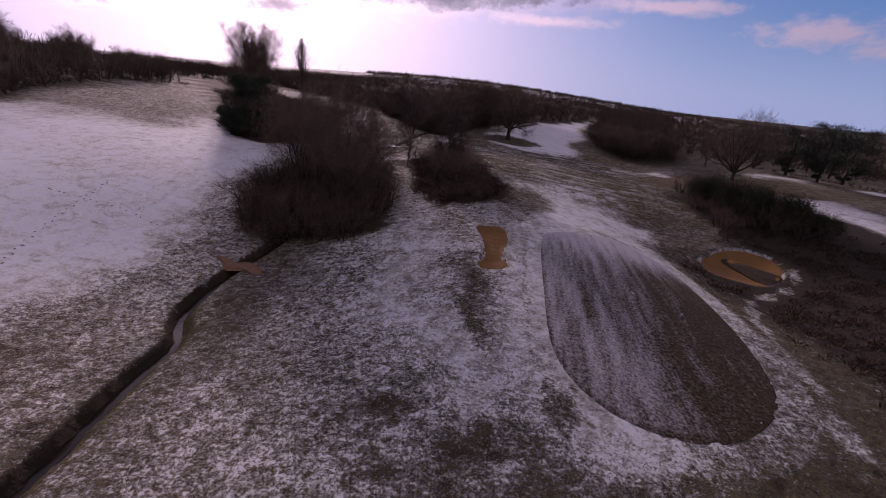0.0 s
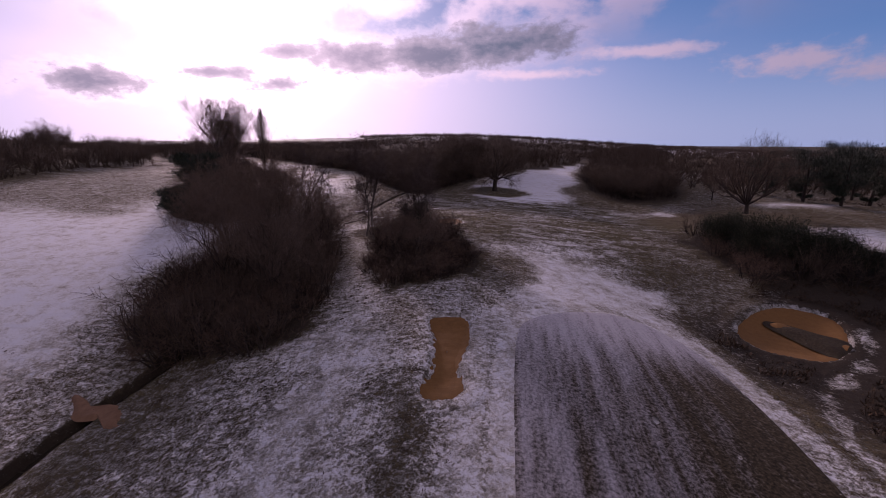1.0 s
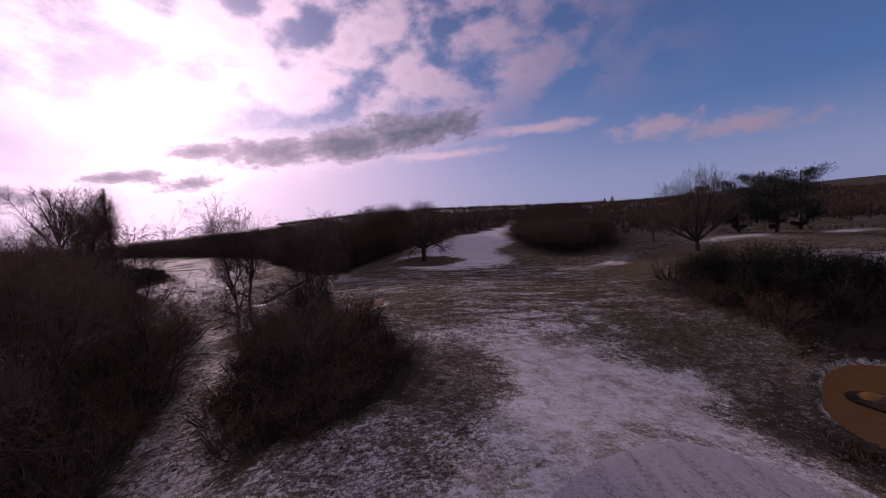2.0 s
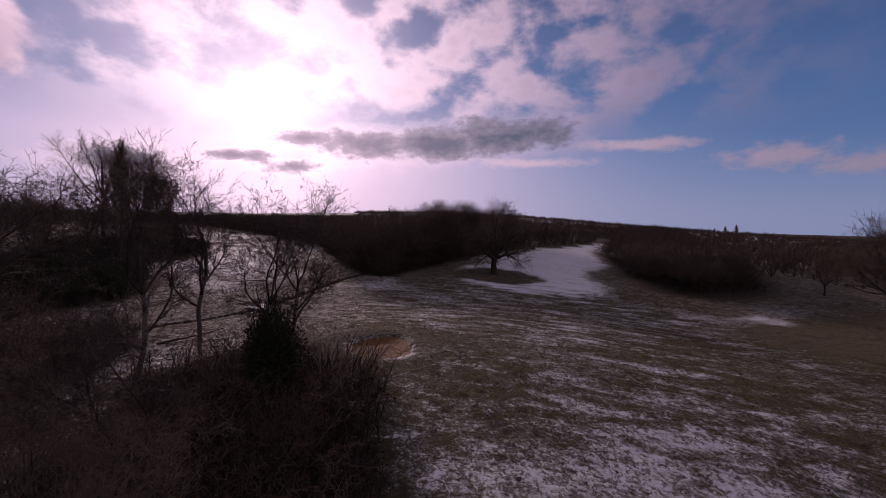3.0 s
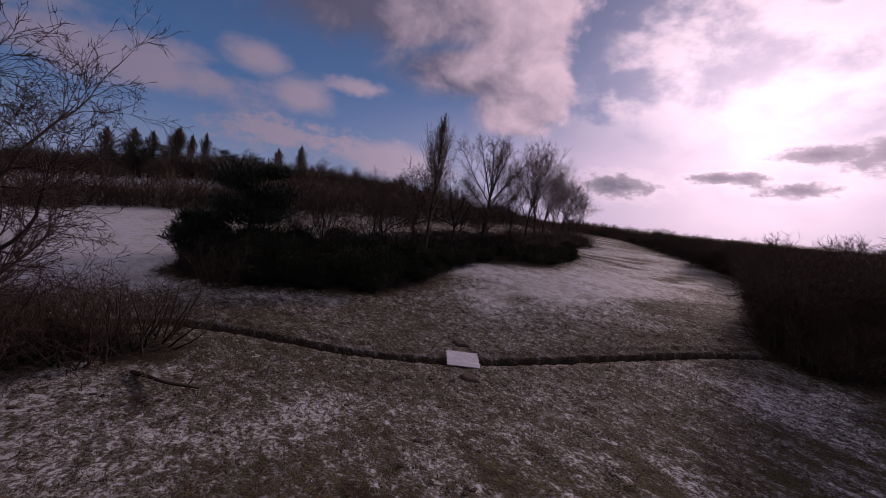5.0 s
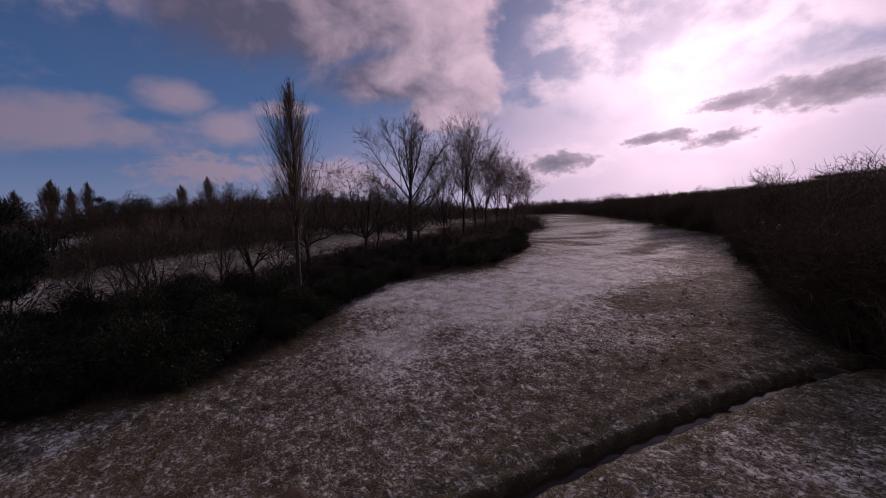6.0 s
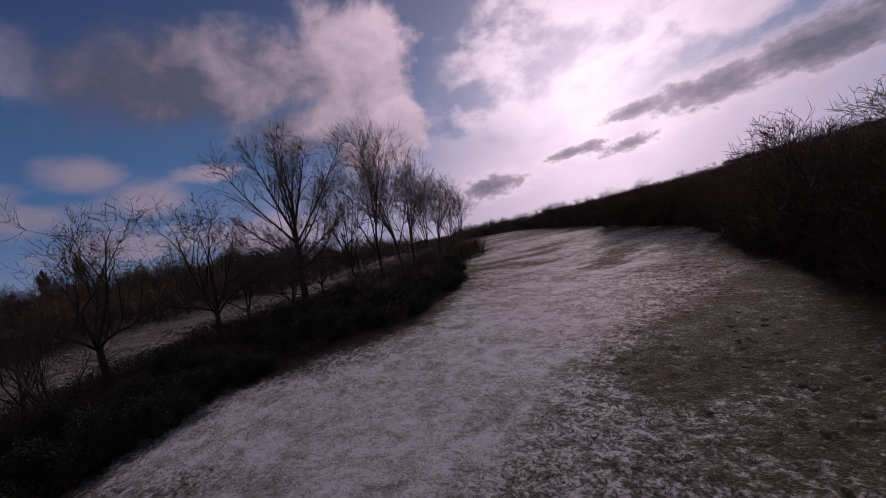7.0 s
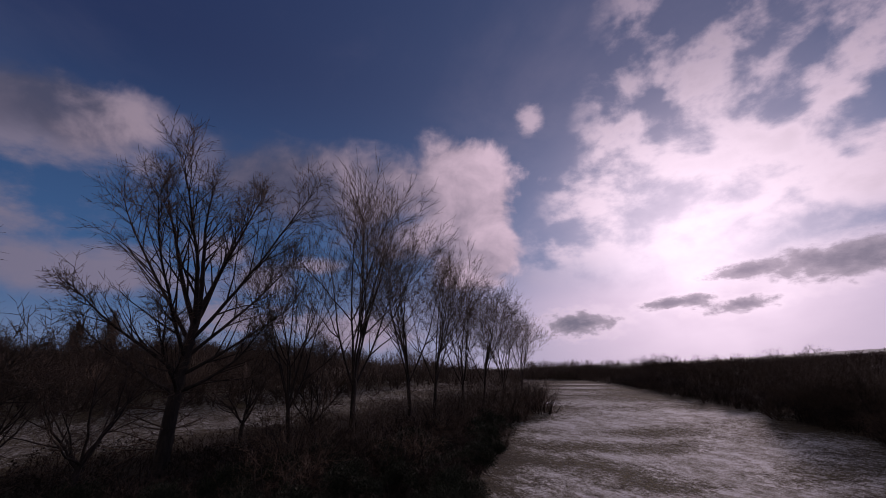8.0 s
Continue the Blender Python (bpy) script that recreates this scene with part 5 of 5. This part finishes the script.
# ======== far woods ========
def woods(name, label, places, seed, tall, twigs, twig_r, fork=2, size=1.0, lump=0.10, wide=1.0, sink=0.0):
    """Many small bare trees in one mesh: a trunk, a dome of twigs and undergrowth for each."""
    r = np.random.default_rng(seed)
    n = len(places)
    p = np.array(places, float)
    z = land(p[:, 0], p[:, 1])
    lord = r.random(n) > 0.82
    h = tall * np.where(lord, 0.92 + 0.14 * r.random(n), 0.56 + 0.24 * r.random(n) + lump * waves(p[:, 0], p[:, 1], 7.0, seed)) * size
    base = np.stack([p[:, 0], p[:, 1], z - 0.3 - sink * h], 1)
    top = base + np.stack([r.normal(0, 0.5, n), r.normal(0, 0.5, n), h * 0.5], 1)
    a, b = [base], [top]
    ra, rb = [0.10 + 0.010 * h], [0.04 + 0.004 * h]
    width = h * np.where(lord, 0.36 + 0.14 * r.random(n), 0.42 + 0.2 * r.random(n)) * wide
    for i in range(twigs):
        f = (i + 0.6) / twigs * 0.9 + 0.08 * r.random(n)
        s = base + (top - base) * f[:, None]
        v = r.normal(0, 1, (n, 2))
        v /= np.linalg.norm(v, axis=1)[:, None]
        u = r.random(n)
        if i % 3:
            rr = np.sqrt(u)
            q = base + np.stack([v[:, 0] * rr * width, v[:, 1] * rr * width, h * (0.40 + 0.60 * np.sqrt(1 - 0.95 * u) * (0.82 + 0.18 * r.random(n)))], 1)
        else:
            reach = width * (0.5 + 0.6 * u)
            q = s * [1, 1, 0] + np.stack([v[:, 0] * reach, v[:, 1] * reach, base[:, 2] + h * 0.62 * r.random(n) + 0.3], 1)
        a.append(s), b.append(q)
        ra.append(np.full(n, twig_r)), rb.append(np.full(n, twig_r * 0.4))
        for _ in range(fork):
            m = s + (q - s) * (0.35 + 0.6 * r.random(n))[:, None]
            e = q + r.normal(0, 0.075, (n, 3)) * h[:, None] * [1, 1, 0.6]
            a.append(m), b.append(e)
            ra.append(np.full(n, twig_r * 0.65)), rb.append(np.full(n, twig_r * 0.25))
    out = Limbs()
    out.a, out.b = np.concatenate(a), np.concatenate(b)
    out.ra, out.rb = np.concatenate(ra), np.concatenate(rb)
    return tagged(new(name, out.mesh(name, M_WOODS, 3)), label, "woods", kind="stuff")


def scatter(poly, spacing, seed, jitter=0.45):
    r = np.random.default_rng(seed)
    p = np.array(poly, float)
    lo, hi = p.min(0), p.max(0)
    x, y = np.meshgrid(np.arange(lo[0], hi[0], spacing), np.arange(lo[1], hi[1], spacing))
    x = x + r.normal(0, jitter * spacing, x.shape)
    y = y + r.normal(0, jitter * spacing, y.shape)
    ok = inside(x, y, p)
    return np.stack([x[ok], y[ok]], 1)


near_wood = scatter(WOOD_EDGE, 3.3, 91)
rank, _ = gap(near_wood[:, 0], near_wood[:, 1], curve_points(WOOD_EDGE[:11], 2.0))


def wood_height(x, y):
    return 5.2 + 1.6 * smooth(x, -80, -40) + 3.4 * np.exp(-((x + 15) ** 2 + (y - 140) ** 2) / 480) + 5.0 * smooth(x, -8, 4) * smooth(y, 118, 132)


edge_line = curve_points([(-112, 232), (-72, 199), (-40, 175.5), (-34, 171), (-22, 147), (-15, 133), (-8, 121.5), (-2.5, 120.5), (0, 129), (8, 149), (16, 160)], 1.9)
flow = np.gradient(edge_line, axis=0)
flow /= np.hypot(*flow.T)[:, None]
for i, ((x, y), (u, v)) in enumerate(zip(edge_line, flow)):
    if y > 178:
        continue
    d = 1.2 + 3.4 * rng.random()
    kind = (scrub, scrub_b, scrub, small_b)[i % 4]
    more(kind, x - v * d, y + u * d, rng.random() * 360, (0.72 + 0.35 * rng.random()) if kind is not small_b else 0.5 + 0.18 * rng.random())
wood_tree = stand(vase_tree(78, "tree", "bare rounded woodland tree with a haze of twigs", 8.2, 1.3, 9, 80, dict(OAKY, main=8, kids=(5, 3), tip=0.018, bend=0.12, spread=44), 0.16, low=7, group="woodland edge trees", split=False), -20.5, 147.5)
WOOD_TOP = 8.4
front = near_wood[(rank > 2.0) & (rank < 15) & (near_wood[:, 1] < 205) & (near_wood[:, 0] > -95)]
front = front[np.argsort(np.hypot(front[:, 0] + 12, front[:, 1] - 118))][:170]
for x, y in front:
    more(wood_tree, x, y, rng.random() * 360, float(wood_height(x, y)) / WOOD_TOP * (0.58 + 0.56 * rng.random() ** 1.4), 1.0)
for x, y in scatter([(46, 135), (49, 122.5), (63, 122), (74, 142), (60, 160), (52, 160)], 4.2, 76)[:30]:
    more(wood_tree, x, y, rng.random() * 360, 0.5 + 0.35 * rng.random(), 0.95)
undergrowth("dark brambles at the foot of the far wood", [(45, 136), (48.5, 121.5), (63.5, 121), (68, 130), (54, 150), (50, 165)], 59, 3.0, 1.6)
for x, y in ((-118, 246), (-112, 241), (-107, 236), (-101, 233), (-96, 228), (-90, 224), (-83, 222), (-78, 217), (-71, 214), (-64, 211), (-58, 205)):
    more(wood_tree, x + 5, y + 6, rng.random() * 360, 0.72 + 0.22 * rng.random(), 0.95)
close = (rank > 7) & (rank < 22) & (near_wood[:, 1] < 240)
woods("woodland", "dense bare brown woodland between two snowy fairways", near_wood[close], 92, 0.80 * wood_height(*near_wood[close].T), 26, 0.032, lump=0.22)
skirt = edge_line[2:-3]
side = np.stack([-flow[2:-3, 1], flow[2:-3, 0]], 1)
undergrowth("dark brambles along the foot of the woodland", [tuple(q) for q in np.concatenate([skirt + side * 0.3, (skirt + side * 5.5)[::-1]])], 66, 6.0, 1.7)
woods("woodland_edge", "low bare scrub along the edge of the woodland", scatter(WOOD_EDGE, 2.4, 97)[
    gap(*scatter(WOOD_EDGE, 2.4, 97).T, curve_points(WOOD_EDGE[:11], 2.0))[0] < 6.0][:900], 98, 2.8, 16, 0.030)
woods("woodland", "bare brown wood beside the far fairway", scatter(WOOD_RIGHT, 3.6, 89), 88, 7.0, 18, 0.050)
woods("woodland", "low bare wood beyond the far fields", scatter([(62, 142), (95, 131), (130, 117), (165, 130), (110, 180), (72, 178)], 3.6, 74), 74, 6.0, 14, 0.06)
woods("woodland", "bare trees along the top of a snowy field", scatter(WOOD_FIELD, 3.0, 79), 78, 7.6, 15, 0.055)


def ring_places(seed, n, az0, az1, r0, r1):
    r = np.random.default_rng(seed)
    az, d = np.radians(az0 + (az1 - az0) * r.random(n)), r0 + (r1 - r0) * r.random(n)
    x, y = np.sin(az) * d, 80 + np.cos(az) * d
    keep = np.ones(n, bool)
    for line, w in (([(-24, 112), (-42, 145), (-75, 185), (-130, 242)], 17), ([(22, 128), (36, 160), (58, 205), (75, 240)], 17)):
        g, _ = gap(x, y, curve_points(line, 5))
        keep &= g > w
    return np.stack([x[keep], y[keep]], 1)


woods("woodland", "bare wood closing the far end of the fairway", scatter([(-146, 236), (-122, 264), (-170, 306), (-198, 276)], 3.6, 75), 73, 8.0, 18, 0.06, lump=0.2)
woods("hillside_woods", "far wooded hillside of bare dark trees", ring_places(93, 2000, -50, 34, 150, 300), 94, 6.0, 9, 0.10, 1, wide=1.5, sink=0.3)
woods("hillside_woods", "bare woods over the far side of the valley", ring_places(87, 1300, 24, 82, 145, 300), 86, 6.5, 9, 0.11, 1, wide=1.4, sink=0.25)
woods("hillside_woods", "far wooded ridge on the skyline", np.concatenate([ring_places(95, 4200, -14, 70, 290, 500), ring_places(77, 1500, -75, -12, 240, 330)]), 96, 7.0, 6, 0.17, 1, wide=1.7, sink=0.36)
woods("hillside_woods", "wooded rise beyond the snowy fields", np.concatenate([ring_places(85, 2000, -128, -62, 142, 320), ring_places(86, 150, -90, -62, 128, 150)]), 84, 11.0, 9, 0.11, 1, wide=1.3, sink=0.25)


def hedge(name, label, pts, tall, seed):
    line = curve_points(pts, 1.1)
    r = np.random.default_rng(seed)
    return woods(name, label, line + r.normal(0, 0.5, line.shape), seed, tall, 10, 0.04, 1)


woods("woodland", "brown belt of bare trees beyond the poplars", scatter([(-97, 149), (-112, 170), (-132, 196), (-146, 214), (-158, 200), (-132, 168), (-112, 150)], 3.0, 76), 74, 8.5, 15, 0.055)
woods("field_trees", "scattered bare trees and scrub over snowy ground", np.concatenate([scatter([(-112, 84), (-140, 82), (-140, 120), (-112, 112)], 9.0, 83), scatter([(-128, 112), (-165, 112), (-165, 190), (-140, 190)], 8.0, 81)]), 82, 6.6, 18, 0.06)
hedge("hedge", "dark clipped hedge between snowy fields", HEDGE, 2.0, 71)
hedge("hedge", "bare hedge along a far snowy field", [(-140, 20), (-148, 60), (-152, 110), (-160, 160)], 3.0, 72)
hedge("hedge", "bare hedge along a far snowy field", [(82, 130), (98, 118), (112, 104), (128, 86)], 1.6, 73)
far_spire = stand(spire_tree(16, "poplar_tree", "far bushy narrow poplar on the skyline", 19.0, 3.3, dict(STEEP, tip=0.045, main=90, kids=(5, 3)), 0.35, group="skyline poplars"), -188, 62)
for a, d, h in ((-104, 196, 0.85), (-101.6, 200, 0.9), (-100, 190, 0.95), (-97.6, 204, 0.9), (-96, 198, 0.85), (-94.6, 195, 0.92), (-86.2, 190, 0.75), (-83.4, 185, 0.9)):
    far_one = more(far_spire, 3.5 + math.sin(radians(a)) * d, 87 + math.cos(radians(a)) * d, a * 7, h * (1 + 0.1 * math.sin(a * 9)))
    far_one.scale.x = far_one.scale.y = far_one.scale.x * (1 + 0.2 * math.sin(a * 5))
for a, d, h in ((20.5, 190, 0.4), (31, 200, 0.45), (32, 203, 0.5), (33, 198, 0.55)):
    more(spire, 8.4 + math.sin(radians(a)) * d, 44.7 + math.cos(radians(a)) * d, a * 5, h)

r_line = np.random.default_rng(99)
for a in np.arange(-112, -60, 1.15):
    a, d = float(a + r_line.normal(0, 0.4)), float(128 + 50 * r_line.random() + (18 if -82 < a < -70 else 0))
    more(wood_tree, 3.5 + math.sin(radians(a)) * d, 87 + math.cos(radians(a)) * d, a * 31, 0.75 + 0.55 * float(r_line.random()) ** 1.5, 1.05)
for a, d, h in ((-101.8, 150, 0.75), (-100.6, 148, 0.62), (-98.9, 152, 0.7), (-92.8, 150, 0.68), (-89.6, 146, 0.62), (-90.4, 155, 0.55)):
    more(far_pine, 3.5 + math.sin(radians(a)) * d, 87 + math.cos(radians(a)) * d, a * 17, h, 1.15)

# ======== small built things ========
def part(name, bm, material, parent, label=""):
    me = bpy.data.meshes.new(name)
    bm.to_mesh(me)
    bm.free()
    me.materials.append(material)
    ob = new(name, me)
    ob.parent = parent
    return tagged(ob, label)


def block(size, at, bevel=0.01, turn=0.0):
    bm = bmesh.new()
    bmesh.ops.create_cube(bm, size=1.0)
    bmesh.ops.scale(bm, vec=size, verts=bm.verts)
    bmesh.ops.bevel(bm, geom=bm.edges[:], offset=bevel, segments=1, affect="EDGES")
    bmesh.ops.transform(bm, matrix=pose(*at, 0, 0, turn), verts=bm.verts)
    return bm


def footbridge(x, y, turn):
    """A plank bridge across the brook, under a crust of snow."""
    thing = new("footbridge")
    r = random.Random(4)
    for sx in (-0.75, 0.75):
        part("beam", block((0.18, 2.8, 0.22), (sx, 0, -0.16)), M_TIMBER, thing, "dark timber beam")
    n = 17
    for i in range(n):
        v = -1.25 + 2.5 * i / (n - 1)
        part("plank", block((2.1 + r.uniform(-0.04, 0.04), 0.150, 0.06), (r.uniform(-0.03, 0.03), v, 0.0), 0.012), M_PLANK, thing)
    thing.matrix_basis = pose(x, y, height_at(x, y) + 0.06, 0, 0, turn)
    return tagged(thing, "small plank footbridge over the brook, white with snow", "bridge")


footbridge(-13.7, 94.9, 63)
for a, b, rx, ry in ((-16.5, 96.4, 0.95, 0.9), (-10.9, 93.7, 0.9, 0.8)):
    loop = np.array([(a + rx * (1 + 0.2 * math.sin(3 * t)) * math.cos(t), b + ry * (1 + 0.15 * math.cos(2 * t)) * math.sin(t)) for t in np.linspace(0, 2 * math.pi, 40, endpoint=False)])
    worn = patch("worn_earth", loop, M_EARTH, lambda x, y, s: land(x, y) - 0.04 - 0.22 * smooth(s, 0.5, 1.0) + 0.18, 8)
    tagged(worn, "bare trodden earth at the end of the footbridge", "mud", kind="structure")


def culvert(x, y, turn):
    """The short pipe head where the brook goes underground."""
    thing = new("culvert")
    bm = bmesh.new()
    ring = [[bm.verts.new((r * math.cos(a), v, r * math.sin(a))) for a in np.linspace(0, 2 * math.pi, 24, endpoint=False)] for r, v in ((0.5, -0.7), (0.5, 0.7), (0.4, 0.7), (0.4, -0.7))]
    for i in range(4):
        for j in range(24):
            bm.faces.new((ring[i][j], ring[i][(j + 1) % 24], ring[(i + 1) % 4][(j + 1) % 24], ring[(i + 1) % 4][j]))
    part("pipe", bm, M_PIPE, thing, "round concrete pipe")
    part("headwall", block((1.7, 0.25, 0.4), (0, 0.5, 0.62), 0.03), M_PIPE, thing)
    thing.matrix_basis = pose(x, y, height_at(x, y) - 0.85, 0, 0, turn)
    return tagged(thing, "dark concrete culvert head on the brook", "culvert")


culvert(-8.6, 119.6, -15)


def marker_post(x, y):
    thing = new("marker_post")
    part("post", block((0.11, 0.11, 1.25), (0, 0, 0.5), 0.012), M_POST, thing)
    part("cap", block((0.14, 0.14, 0.05), (0, 0, 1.15), 0.01), M_POST, thing)
    thing.matrix_basis = pose(x, y, height_at(x, y), 0, 0, 20)
    return tagged(thing, "short white painted marker post in rough grass", "post")


marker_post(50.9, 87.8)
